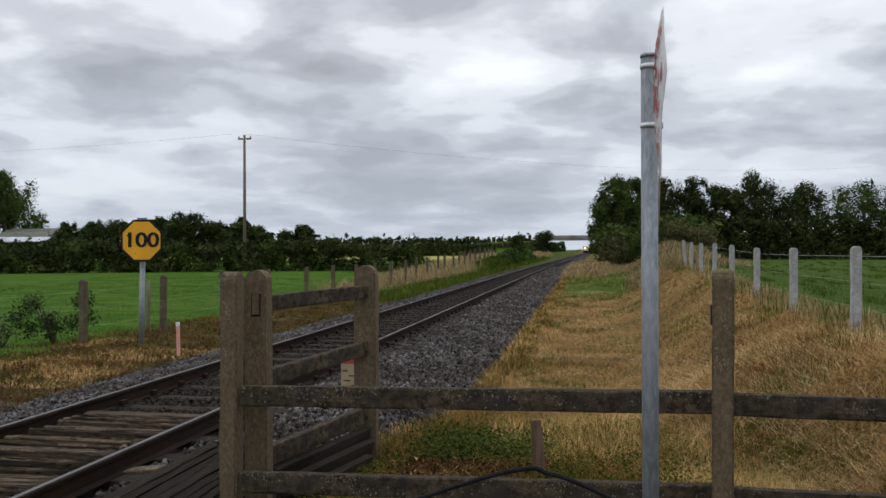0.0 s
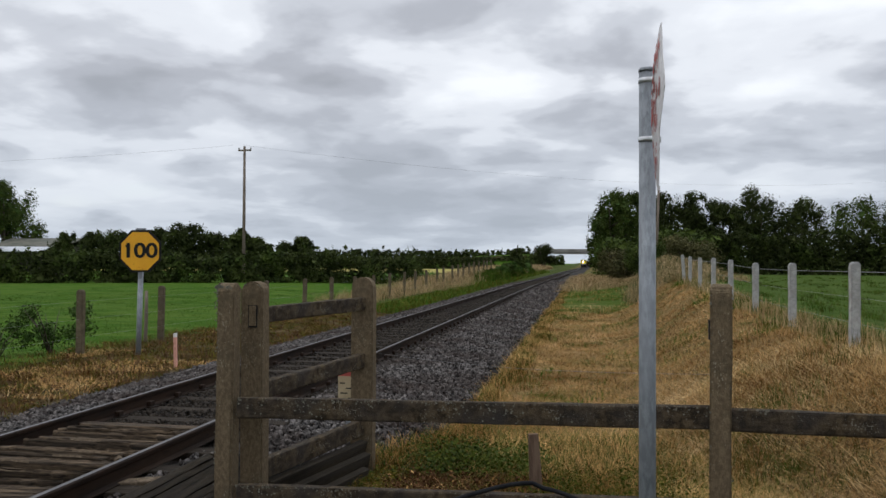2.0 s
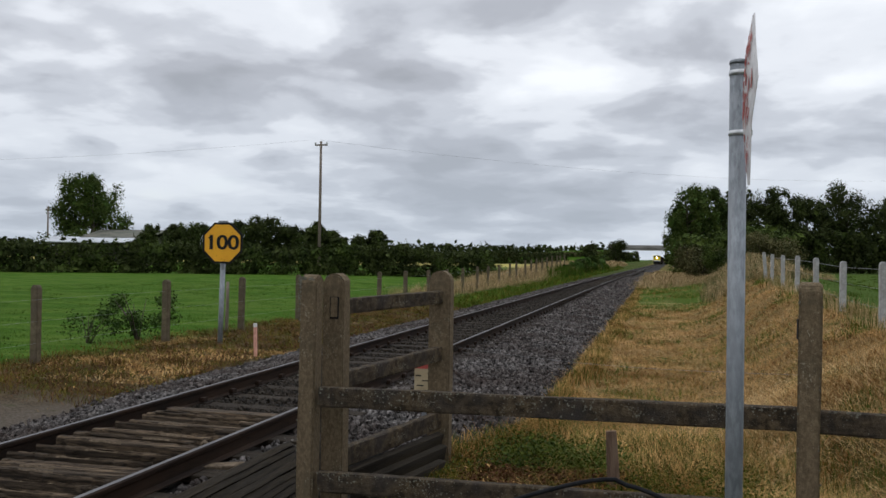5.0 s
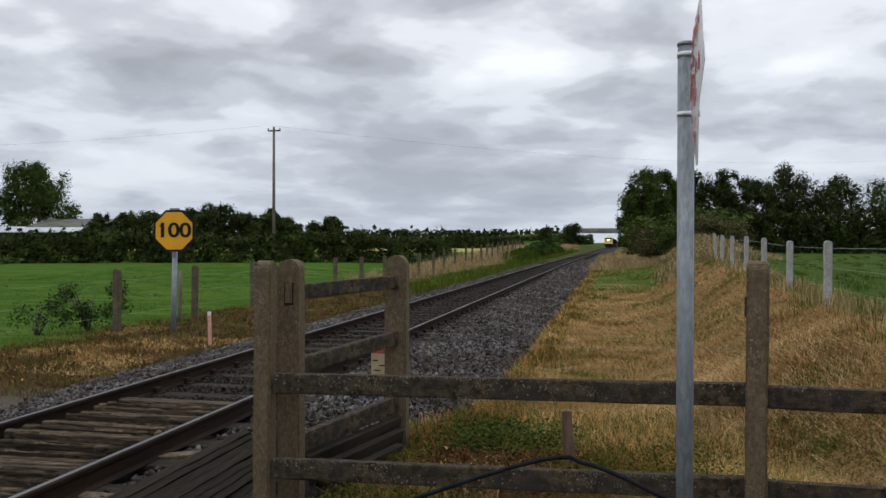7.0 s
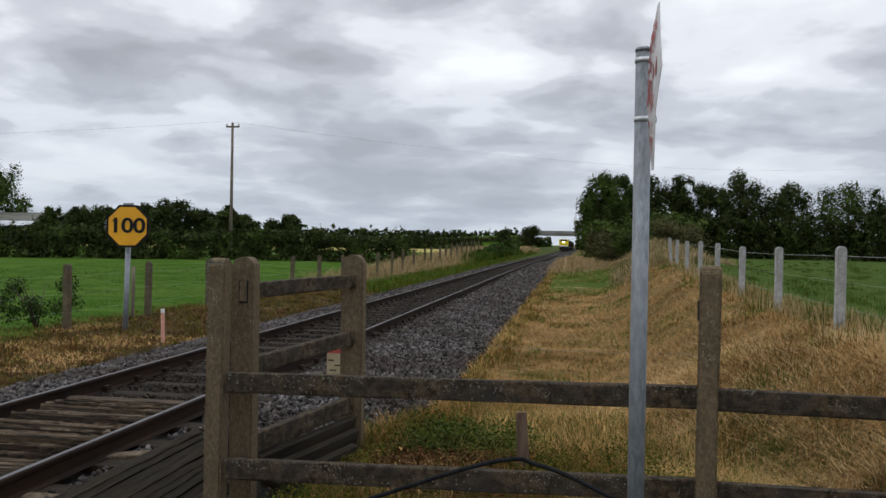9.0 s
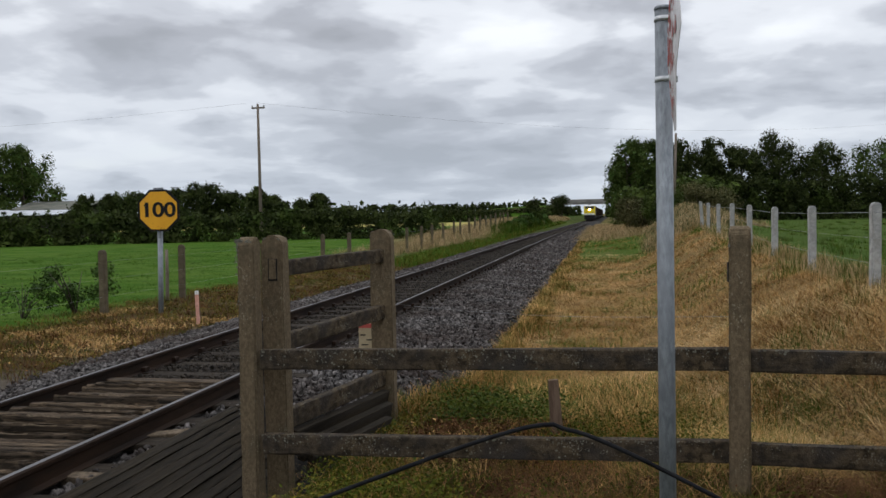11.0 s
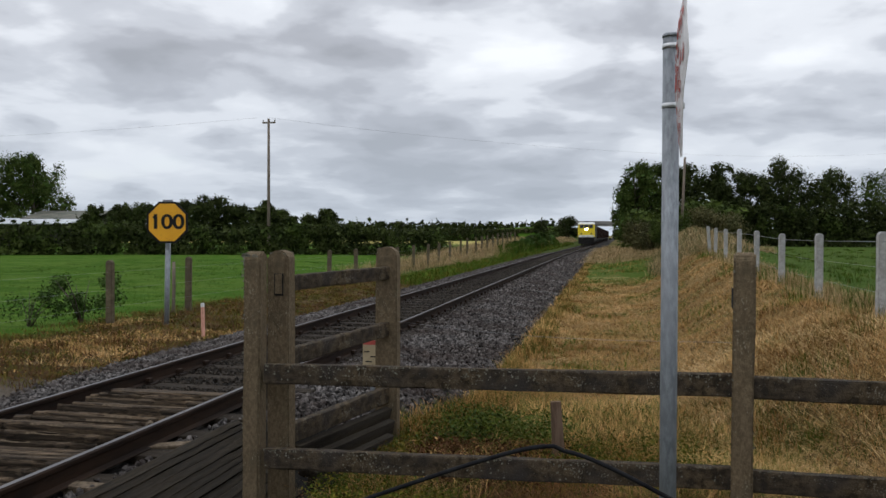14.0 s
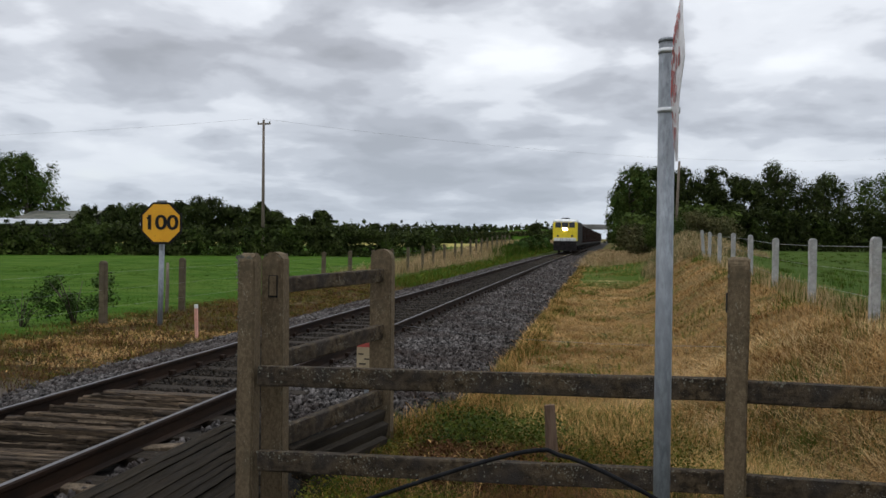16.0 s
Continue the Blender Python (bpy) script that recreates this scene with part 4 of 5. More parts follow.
# ---------------------------------------------------------------- leaves
def leaf_cloud(centres, radii, count, size, rng, flat=0.0, shell=0.35):
    """Leaf sprays scattered through a set of clumps: small three- and four-cornered blades, as vertex and face arrays."""
    centres, radii = np.asarray(centres, float), np.asarray(radii, float)
    wgt = radii.prod(1) ** (2 / 3)
    k = rng.choice(len(centres), count, p=wgt / wgt.sum())
    d = rng.normal(size=(count, 3))
    d /= np.linalg.norm(d, axis=1)[:, None]
    r = shell + (1 - shell) * rng.uniform(0, 1, count) ** 0.6
    r *= rng.uniform(0.85, 1.18, count)
    c = centres[k] + d * radii[k] * r[:, None]
    nrm = d * 0.9 + rng.normal(size=(count, 3)) * 0.75
    nrm[:, 2] += 0.35
    nrm /= np.linalg.norm(nrm, axis=1)[:, None]
    a = np.cross(nrm, rng.normal(size=(count, 3)))
    a /= np.linalg.norm(a, axis=1)[:, None]
    b = np.cross(nrm, a)
    s = size * rng.uniform(0.5, 1.3, count)[:, None]
    v = np.stack([c - a * s, c + b * s * 0.55 + nrm * s * 0.15, c + a * s * 1.1, c - b * s * 0.55 + nrm * s * 0.1], 1).reshape(-1, 3)
    i = np.arange(count)[:, None] * 4
    return v, i + np.arange(4)[None]


def noise_at(p, s):
    return np.sin(p[:, 0] * s * 2.1 + 1.3) * np.sin(p[:, 1] * s * 1.7 + p[:, 2] * s * 2.6) * 0.5 + 0.25 * np.sin(p[:, 0] * s * 5.3 + p[:, 2] * s * 4.1)


def tree(x, y, height, spread, seed, mat, label, count=4200, size=0.30, trunk_frac=0.25, thin=0.0, name="tree"):
    rng = np.random.default_rng(seed)
    z0 = float(ground_z(x, y))
    t = empty(name, pose(x, y, z0), label, "tree")
    bm = bmesh.new()
    tube(bm, [(0, 0, -0.4), (0.05, 0, height * 0.2), (0.1, 0.05, height * 0.45), (0.05, 0, height * 0.8)], [height * 0.03, height * 0.024, height * 0.016, height * 0.004], 8)
    limbs = []
    for k in range(9):
        a = rng.uniform(0, 6.28)
        z = height * rng.uniform(trunk_frac, 0.7)
        out = spread * rng.uniform(0.45, 0.9) * (1.15 - abs(z / height - 0.5))
        tip = Vector((math.cos(a) * out, math.sin(a) * out, z + height * rng.uniform(0.08, 0.22)))
        base = Vector((0.06, 0, z))
        tube(bm, [base, base.lerp(tip, 0.5) + Vector((0, 0, -0.03 * height)), tip], [height * 0.011, height * 0.007, height * 0.002], 5)
        limbs.append(tip)
    part("trunk", bm, M["bark"], t, "dark branching trunk")
    C, R = [], []
    for tip in limbs:
        C.append(tip)
        R.append(np.array([spread, spread, height * 0.55]) * rng.uniform(0.20, 0.34))
    for k in range(44):
        h = rng.uniform(trunk_frac, 0.92)
        prof = math.sin(math.pi * min(max((h - trunk_frac * 0.6) / (1.02 - trunk_frac * 0.6), 0), 1)) ** 0.6
        a, q = rng.uniform(0, 6.28), rng.uniform(0.15, 0.78) * spread * prof
        C.append((math.cos(a) * q, math.sin(a) * q, h * height))
        R.append(np.array([spread, spread, height * 0.5]) * rng.uniform(0.15, 0.34))
    R = np.asarray(R)
    top = np.asarray(C)[:, 2] + R[:, 2]
    R[:, 2] *= np.where(top > height, 0.75, 1)
    v, f = leaf_cloud(C, R, int(count * (1 - thin)), size, rng)
    core = int(count * (1 - thin) ** 2 / 11)
    v2, f2 = leaf_cloud(C, R * 0.78, core, size * 3.0, rng, shell=0.0)
    v, f = np.concatenate([v, v2]), np.concatenate([f, f2 + len(v)])
    # lumps picked by noise take the next lighter green, painted as lit foliage
    tone = {"leaf_dark": "leaf_mid", "leaf_mid": "leaf_bright"}.get(mat, "leaf_mid")
    lit = (noise_at(v[::4], 0.8) + rng.normal(0, 0.25, len(f)) > 0.42).astype(int)
    raw("crown", v, f, [M[mat], M[tone]], "", "", "", t, mat_index=lit)
    return t


def shrub(x, y, h, w, seed, mat, label, count=900, size=0.16, name="shrub", d=None):
    rng = np.random.default_rng(seed)
    t = empty(name, pose(x, y, float(ground_z(x, y))), label, "shrub")
    for k in range(6):
        bm = bmesh.new()
        a = rng.uniform(0, 6.28)
        tip = (math.cos(a) * w * 0.35, math.sin(a) * w * 0.35, h * rng.uniform(0.6, 0.95))
        tube(bm, [(0, 0, -0.1), (tip[0] * 0.4, tip[1] * 0.4, tip[2] * 0.5), tip], [0.02 * h, 0.014 * h, 0.004 * h], 5)
        part("stem", bm, M["bark"], t)
    C = [(rng.uniform(-0.33, 0.33) * w, rng.uniform(-0.33, 0.33) * (d or w), h * rng.uniform(0.25, 0.78)) for _ in range(12)]
    R = [np.array([w, d or w, h]) * rng.uniform(0.14, 0.26) for _ in range(12)]
    v, f = leaf_cloud(C, R, count, size, rng, shell=0.1)
    v[:, 2] = np.maximum(v[:, 2], 0.02)
    raw("foliage", v, f, M[mat], "", "", "", t)


def hedge(name, path, height, width, seed, mat, label, per_m, size, spikes=0.5, mat2="leaf_mid", share2=0.22):
    """A hedgerow along a line: uneven clumps with shoots standing out of the top."""
    rng = np.random.default_rng(seed)
    C, R = [], []
    length = 0
    for (xa, ya), (xb, yb) in zip(path, path[1:]):
        L = math.hypot(xb - xa, yb - ya)
        length += L
        n = int(L / 0.75)
        for k in range(n):
            q = (k + rng.uniform()) / n
            x, y = xa + (xb - xa) * q, ya + (yb - ya) * q
            g = float(ground_z(x, y))
            hh = height * (1 + 0.13 * noise.noise((x * 0.12, y * 0.12, seed)) + 0.10 * noise.noise((x * 0.5, y * 0.5, seed)))
            for z, r in ((0.07, 0.12), (0.22, 0.28), (0.5, 0.32), (0.78, 0.22)):
                C.append((x + rng.normal(0, width * 0.14), y + rng.normal(0, width * 0.14), g + hh * z))
                R.append((rng.uniform(0.8, 1.3), width * 0.42, hh * r))
            if rng.uniform() < spikes:
                C.append((x + rng.normal(0, 0.4), y, g + hh * rng.uniform(0.95, 1.16)))
                R.append((rng.uniform(0.12, 0.3), 0.25, hh * rng.uniform(0.10, 0.2)))
    v, f = leaf_cloud(C, R, int(length * per_m), size, rng, shell=0.3)
    v2, f2 = leaf_cloud(C, np.asarray(R) * 0.8, int(length * per_m / 9), min(size * 2.8, 0.45), rng, shell=0.0)
    v, f = np.concatenate([v, v2]), np.concatenate([f, f2 + len(v)])
    q = v.reshape(-1, 4, 3)
    q = q[q[:, :, 2].min(1) > ground_z(q[:, 0, 0], q[:, 0, 1]) - 0.05]
    v, f = q.reshape(-1, 3), f[:len(q)]
    mixed_in = (noise_at(v[::4], 0.35) + rng.normal(0, 0.25, len(f)) > 0.45 - share2).astype(int)
    raw(name, v, f, [M[mat], M[mat2]], label, "hedge", mat_index=mixed_in)


hedge("hedge", [(-95, 30), (-41.6, 55.5), (-22, 64.5), (-13.2, 69)], 2.5, 2.6, 3, "leaf_dark", "tall dark overgrown field hedge", 900, 0.10, 0.95)
hedge("far_hedge", [(-130, 190), (-60, 225), (-27, 250)], 3.8, 3.5, 4, "leaf_dark", "distant dark hedgerow beyond the pasture", 260, 0.22, 0.15, "leaf_dark")
hedge("far_hedge", [(-120, 281), (-60, 281), (-18, 281)], 1.5, 2.5, 14, "leaf_olive", "rough scrub along the bridge embankment", 60, 0.5, 0.3)
hedge("far_hedge", [(14, 281), (60, 281), (110, 281)], 2.5, 2.5, 15, "leaf_dark", "rough scrub along the bridge embankment", 60, 0.5, 0.3)
hedge("far_wood", [(-420, 330), (-160, 400), (-26, 430)], 8.5, 9, 5, "leaf_dark", "far line of woodland on the horizon", 45, 1.2, 0.2)
hedge("far_wood", [(-26, 430), (-18, 432), (-10, 436)], 5.5, 5, 25, "leaf_dark", "far line of woodland on the horizon", 40, 1.0, 0.2)
hedge("far_wood", [(3.5, 432), (7, 425), (12, 420)], 5.5, 5, 26, "leaf_dark", "far line of woodland beyond the bridge", 40, 1.0, 0.2)
hedge("far_wood", [(12, 420), (160, 380), (420, 300)], 9, 9, 6, "leaf_dark", "far line of woodland beyond the bridge", 40, 1.2, 0.2)


def build_trees():
    # ash and oak along the lane right of the railway
    spec = [(3.2, 106, 11.3, 3.5, "leaf_mid", 0), (6.0, 112, 11.8, 3.2, "leaf_mid", 0), (10.0, 116, 11.8, 3.6, "leaf_dark", 0), (14.0, 112, 11.8, 3.6, "leaf_dark", 0),
            (18.2, 114, 10.6, 3.8, "leaf_dark", 0), (22.0, 110, 12.4, 4.2, "leaf_dark", 0.1), (27.5, 112, 10.8, 4.4, "leaf_dark", 0.2), (33.5, 108, 10.6, 4.6, "leaf_mid", 0.45),
            (39.5, 106, 11.5, 4.8, "leaf_dark", 0.1), (46, 102, 11.8, 5.0, "leaf_dark", 0.1), (53, 100, 12, 5, "leaf_dark", 0.1), (61, 97, 12, 5, "leaf_dark", 0.1)]
    for k, (x, y, h, s, m, thin) in enumerate(spec):
        tree(x, y, h - 0.35 - float(ground_z(x, y)), s, 100 + k, m, "broad dark green tree in full leaf" if thin < 0.3 else "thin-crowned tree with open branches", 16000, 0.125, 0.12, thin)
    hedge("hedge", [(6, 104), (16, 106), (34, 103), (64, 92)], 5.6, 3.5, 9, "leaf_dark", "dense dark thicket under the trees", 450, 0.19, 0.2)
    hedge("hedge", [(2.6, 88), (5.5, 84), (12, 88)], 4.4, 4.0, 10, "leaf_mid", "rough green scrub on the bank by the railway", 800, 0.14, 0.3)
    shrub(3.0, 68, 3.0, 3.6, 50, "leaf_olive", "olive bramble bush on the railway bank", 5200, 0.09)
    shrub(4.6, 66, 3.2, 3.4, 51, "leaf_mid", "green thorn bush on the railway bank", 5000, 0.09)
    shrub(8.5, 70, 3.2, 5.0, 52, "leaf_olive", "straggling bramble on the grassy bank", 5200, 0.09)
    # trees on the pasture side
    tree(-77.0, 100, 12.9, 5.7, 212, "leaf_mid", "round-crowned tree beside the shed", 20000, 0.135, 0.24)
    for k, (x, y, h, s) in enumerate(((-61.0, 90, 5.3, 1.9), (-57.6, 90, 5.2, 2.2), (-53, 88, 5.5, 2.6), (-48.3, 88, 5.6, 2.6), (-44.4, 88, 6.3, 3.0), (-41.3, 88, 5.1, 2.6),
                                     (-36, 84, 4.8, 2.2), (-33, 80, 4.1, 2.2), (-30.4, 70, 4.7, 1.0), (-26, 74, 4.0, 2.0))):
        tree(x, y, h, s, 220 + k, "leaf_dark", "dark bushy tree behind the hedge", 6500, 0.12, 0.10)
    for k, (x, y, h, w) in enumerate(((-9.6, 205, 6.2, 6.4), (-13.4, 172, 5.0, 3.4), (-12.0, 225, 4.0, 6.0))):
        shrub(x, y, h, w, 260 + k, "leaf_dark", "dark rounded bush beside the line", 4200, 0.24, "bush")
    for k, (x, y, h, w) in enumerate(((-8.9, 80, 1.9, 2.0), (-8.6, 85, 2.5, 2.2), (-8.8, 90, 2.9, 2.4), (-8.6, 95, 2.7, 2.6), (-8.9, 101, 3.1, 2.6), (-8.7, 107, 2.8, 2.6),
                                     (-9.0, 114, 3.0, 3.0), (-8.8, 122, 2.8, 3.0), (-9.2, 131, 3.0, 3.4), (-9.4, 142, 3.2, 4))):
        shrub(x + 0.3, y, h * (0.50 + 0.16 * math.sin(k * 2.3)), w * 0.62, 280 + k, "leaf_bright" if k % 3 else "leaf_mid", "leafy green saplings on the cutting side", 2200, 0.06 + 0.0005 * y, "sapling_clump")
    shrub(-10.45, 15.0, 1.1, 1.5, 300, "leaf_bright", "straggly green bramble by the fence", 2300, 0.035, "bramble")
    shrub(-11.2, 14.4, 0.75, 1.3, 301, "leaf_bright", "straggly green bramble by the fence", 420, 0.036, "bramble")
    shrub(-11.0, 10.9, 0.7, 1.6, 302, "leaf_bright", "low green bramble by the fence", 700, 0.036, "bramble")


build_trees()


# ---------------------------------------------------------------- poles, shed, bridge
def build_poles():
    p = empty("telegraph_pole", pose(-28.4, 66.5, -0.4), "tall brown timber telegraph pole with a short crossarm", "pole")
    bm = bmesh.new()
    tube(bm, [(0, 0, -0.5), (0, 0, 6), (0, 0, 11.95)], [0.15, 0.13, 0.10], 10)
    part("mast", bm, M["wood_pole"], p)
    bm = bmesh.new()
    box(bm, -0.55, 0.60, -0.06, 0.06, 11.55, 11.68, 0.01)
    part("crossarm", bm, M["wood_pole"], p)
    for x in (-0.5, 0.55):
        bm = bmesh.new()
        tube(bm, [(x, 0, 11.68), (x, 0, 11.78), (x, 0, 11.86)], [0.04, 0.075, 0.05], 8)
        part("insulator", bm, M["loco_grey"], p, "pale insulator")
    for a, b in (((-29.5, 66.5, 11.65), (-120, 60, 12)), ((-28.5, 66.5, 11.65), (45, 130, 14))):
        bm = bmesh.new()
        A, B = Vector(a), Vector(b)
        tube(bm, [A.lerp(B, k / 16) - Vector((0, 0, 1.8 * 4 * (k / 16) * (1 - k / 16))) for k in range(17)], 0.007, 4)
        part("overhead_wire", bm, M["wire"], p, "thin overhead wire", m=p.matrix_basis.inverted())
    p = empty("telegraph_pole", pose(6.9, 82, 1.2, 0, 2.0), "leaning pale timber pole among the trees", "pole")
    bm = bmesh.new()
    tube(bm, [(0, 0, -0.5), (0, 0, 8.0)], [0.15, 0.11], 9)
    part("mast", bm, M["wood_pole"], p)
    p = empty("telegraph_pole", pose(-86, 102, -0.2), "distant thin timber pole by the shed", "pole")
    bm = bmesh.new()
    tube(bm, [(0, 0, -0.5), (0, 0, 8.4)], [0.14, 0.10], 8)
    box(bm, -0.5, 0.5, -0.05, 0.05, 7.9, 8.05)
    part("mast", bm, M["wood_pole"], p)


build_poles()


def build_shed():
    s = empty("farm_shed", pose(-68.6, 95, 0.25, 0, 0, 6), "low farm shed with mossy and pale sheet roofs", "shed")
    bm = bmesh.new()
    box(bm, -9.5, 3.4, 0, 8, -0.8, 3.4)
    part("wall", bm, M["shed_wall"], s)
    bm = bmesh.new()
    box(bm, -5.7, 4.0, -0.4, 4.6, -0.06, 0.06, m=pose(0, 0, 3.45, 13, 0, 0))
    box(bm, -5.7, 4.0, -4.6, 0.4, -0.06, 0.06, m=pose(0, 8.7, 3.45, -13, 0, 0))
    part("roof", bm, M["roof_sheet"], s, "mossy grey-green sheet roof")
    bm = bmesh.new()
    box(bm, -10.5, 2.6, -3.2, 0.2, -0.06, 0.06, m=pose(0, -0.1, 3.35, 12, 0, 0))
    part("lean_to_roof", bm, M["roof_white"], s, "pale lean-to roof")
    for x in (-10.2, -4, 2.3):
        bm = bmesh.new()
        box(bm, x - 0.1, x + 0.1, -3.1, -2.9, -0.8, 2.75)
        part("post", bm, M["shed_wall"], s)


build_shed()


def build_bridge():
    b = empty("road_bridge", pose(-2.5, 288, 0), "plain grey concrete road bridge over the railway", "bridge")
    bm = bmesh.new()
    box(bm, -12.5, 14, -4, 4, 5.1, 5.75, 0.05)
    part("deck", bm, M["bridge"], b)
    for y in (-4.2, 3.9):
        bm = bmesh.new()
        box(bm, -14, 15, y, y + 0.3, 5.7, 6.75, 0.04)
        part("parapet", bm, M["bridge"], b)
    for x0, x1 in ((-13.5, -10.5), (7.2, 8.1), (12.0, 14.0)):
        bm = bmesh.new()
        box(bm, x0, x1, -4.4, 4.4, -1, 5.12, 0.05)
        part("abutment", bm, M["bridge"], b)


build_bridge()


# ---------------------------------------------------------------- train
def bogie(parent, y, mat):
    bm = bmesh.new()
    for x in (-1.05, 0.93):
        box(bm, x, x + 0.12, y - 1.7, y + 1.7, 0.42, 0.80, 0.05)
        for k in (-1.2, 0, 1.2):
            box(bm, x - 0.06, x + 0.16, y + k - 0.16, y + k + 0.16, 0.32, 0.66, 0.03)
    box(bm, -0.95, 0.95, y - 0.3, y + 0.3, 0.5, 0.85, 0.03)
    b = part("bogie", bm, mat, parent)
    for k in (-1.2, 1.2):
        bm = bmesh.new()
        tube(bm, [(-0.92, y + k, 0.46), (-0.79, y + k, 0.46)], 0.46, 16)
        tube(bm, [(0.79, y + k, 0.46), (0.92, y + k, 0.46)], 0.46, 16)
        tube(bm, [(-0.8, y + k, 0.46), (0.8, y + k, 0.46)], 0.09, 8)
        part("wheelset", bm, M["rail_side"], b)


def build_loco():
    t = empty("locomotive", pose(MID, 95, 0), "diesel locomotive with a bright yellow cab front, headlights lit", "locomotive")
    w = 1.45

    def section(y, wide, z0, z1, r=0.30):
        pr = [(-wide, z0), (wide, z0), (wide, z1 - r)]
        pr += [(wide - r + r * math.cos(a), z1 - r + r * math.sin(a) * 0.8) for a in (0.4, 0.8, 1.2, 1.57)]
        pr += [(-x, z) for x, z in pr[3:][::-1]] + [(-wide, z1 - r)]
        return [(x, y, z) for x, z in pr]

    def loft(name, secs, mat, label=""):
        bm = bmesh.new()
        rings = [[bm.verts.new(p) for p in s] for s in secs]
        n = len(rings[0])
        for q, v in zip(rings, rings[1:]):
            for k in range(n):
                bm.faces.new((q[k], q[(k + 1) % n], v[(k + 1) % n], v[k]))
        bm.faces.new(rings[0])
        bm.faces.new(rings[-1])
        bmesh.ops.recalc_face_normals(bm, faces=bm.faces[:])
        return part(name, bm, mat, t, label)

    loft("cab_front", [section(0.0, w - 0.16, 1.46, 3.64, 0.2), section(0.10, w - 0.04, 1.46, 3.68, 0.24), section(0.55, w, 1.46, 3.72)], M["loco_yellow"], "bright yellow cab front")
    loft("cab", [section(0.55, w, 1.40, 3.76), section(2.6, w, 1.40, 3.76)], M["loco_black"], "grimy dark cab sides")
    loft("cab_roof", [section(0.08, w - 0.14, 3.62, 3.78, 0.12), section(0.50, w - 0.02, 3.62, 4.04, 0.32), section(2.7, w - 0.02, 3.62, 4.10, 0.34)], M["loco_white"], "off-white cab roof")
    loft("body", [section(2.6, w - 0.06, 1.38, 3.9), section(16.8, w - 0.06, 1.38, 3.9)], M["loco_black"], "grimy dark body sides")
    bm = bmesh.new()
    box(bm, -0.45, 0.45, 0.9, 2.2, 4.05, 4.14, 0.03)
    for k in range(3):
        tube(bm, [(-0.2 + 0.2 * k, 0.7, 4.13), (-0.2 + 0.2 * k, 1.5, 4.13)], 0.045, 8)
    part("roof_gear", bm, M["loco_black"], t)
    for x0, x1 in ((-1.12, -0.46), (-0.38, 0.38), (0.46, 1.12)):
        bm = bmesh.new()
        box(bm, x0, x1, -0.025, 0.08, 3.02, 3.58, 0.02)
        win = part("windscreen", bm, M["window_dark"], t, "dark windscreen pane")
        for z in (2.99, 3.58):
            bm = bmesh.new()
            box(bm, x0 - 0.03, x1 + 0.03, -0.015, 0.06, z, z + 0.03)
            part("window_frame", bm, M["black"], win)
    bm = bmesh.new()
    box(bm, -1.30, 1.30, -0.06, 0.35, 1.42, 1.80, 0.03)
    part("buffer_beam", bm, M["loco_white"], t, "white buffer beam")
    bm = bmesh.new()
    box(bm, -1.34, 1.34, 0.0, 0.4, 0.30, 1.44, 0.06)
    box(bm, -1.30, 1.30, 0.3, 16.6, 0.85, 1.40, 0.04)
    part("underframe", bm, M["loco_black"], t, "black valance and underframe")
    for x in (-0.87, 0.87):
        bm = bmesh.new()
        tube(bm, [(x, 0.0, 1.08), (x, -0.38, 1.08), (x, -0.40, 1.08), (x, -0.45, 1.08)], [0.11, 0.11, 0.24, 0.24], 14)
        part("buffer", bm, M["loco_black"], t)
        bm = bmesh.new()
        tube(bm, [(x * 0.95, 0.04, 2.02), (x * 0.95, -0.05, 2.02)], 0.13, 12)
        part("marker_light", bm, M["window_dark"], t)
    for x in (-0.11, 0.11):
        bm = bmesh.new()
        tube(bm, [(x, 0.0, 2.80), (x, -0.07, 2.80)], 0.16, 14)
        part("headlight", bm, M["lamp"], t, "glowing headlight")
    bm = bmesh.new()
    box(bm, -0.36, 0.36, -0.045, 0.02, 2.58, 2.98, 0.04)
    part("headlight_box", bm, M["loco_grey"], t)
    bm = bmesh.new()
    for x in (-0.5, -0.25, 0.25, 0.5):
        tube(bm, [(x, -0.08, 1.62), (x, -0.16, 1.45), (x, -0.12, 1.05)], 0.035, 6)
    tube(bm, [(0, 0, 1.0), (0, -0.45, 1.0)], 0.09, 8)
    part("hose", bm, M["black"], t)
    bogie(t, 3.0, M["loco_black"])
    bogie(t, 13.6, M["loco_black"])
    return t


def build_wagon(y):
    t = empty("wagon", pose(MID, y, 0), "dark brown bogie freight wagon behind the locomotive", "wagon", "wagons of the train")
    bm = bmesh.new()
    box(bm, -1.32, 1.32, 0.3, 13.7, 1.15, 3.55, 0.10)
    part("body", bm, M["wagon"], t)
    bm = bmesh.new()
    box(bm, -0.03, 0.03, -0.06, 0.06, 1.2, 3.5)
    me = bpy.data.meshes.new("rib")
    bm.to_mesh(me)
    bm.free()
    me.materials.append(M["wagon"])
    for k in range(12):
        for x in (-1.335, 1.335):
            ob = new("rib", me)
            ob.parent = t
            ob.matrix_basis = pose(x, 0.76 + 1.1 * k, 0)
    bm = bmesh.new()
    box(bm, -1.25, 1.25, 0.1, 13.9, 0.90, 1.15, 0.03)
    part("underframe", bm, M["loco_black"], t)
    bogie(t, 2.4, M["loco_black"])
    bogie(t, 11.6, M["loco_black"])
    return t


LOCO = build_loco()
FIRST = build_wagon(112.6)
WAGONS = [FIRST] + [copy_thing(FIRST, pose(MID, 112.6 + 14.1 * k, 0)) for k in range(1, 13)]


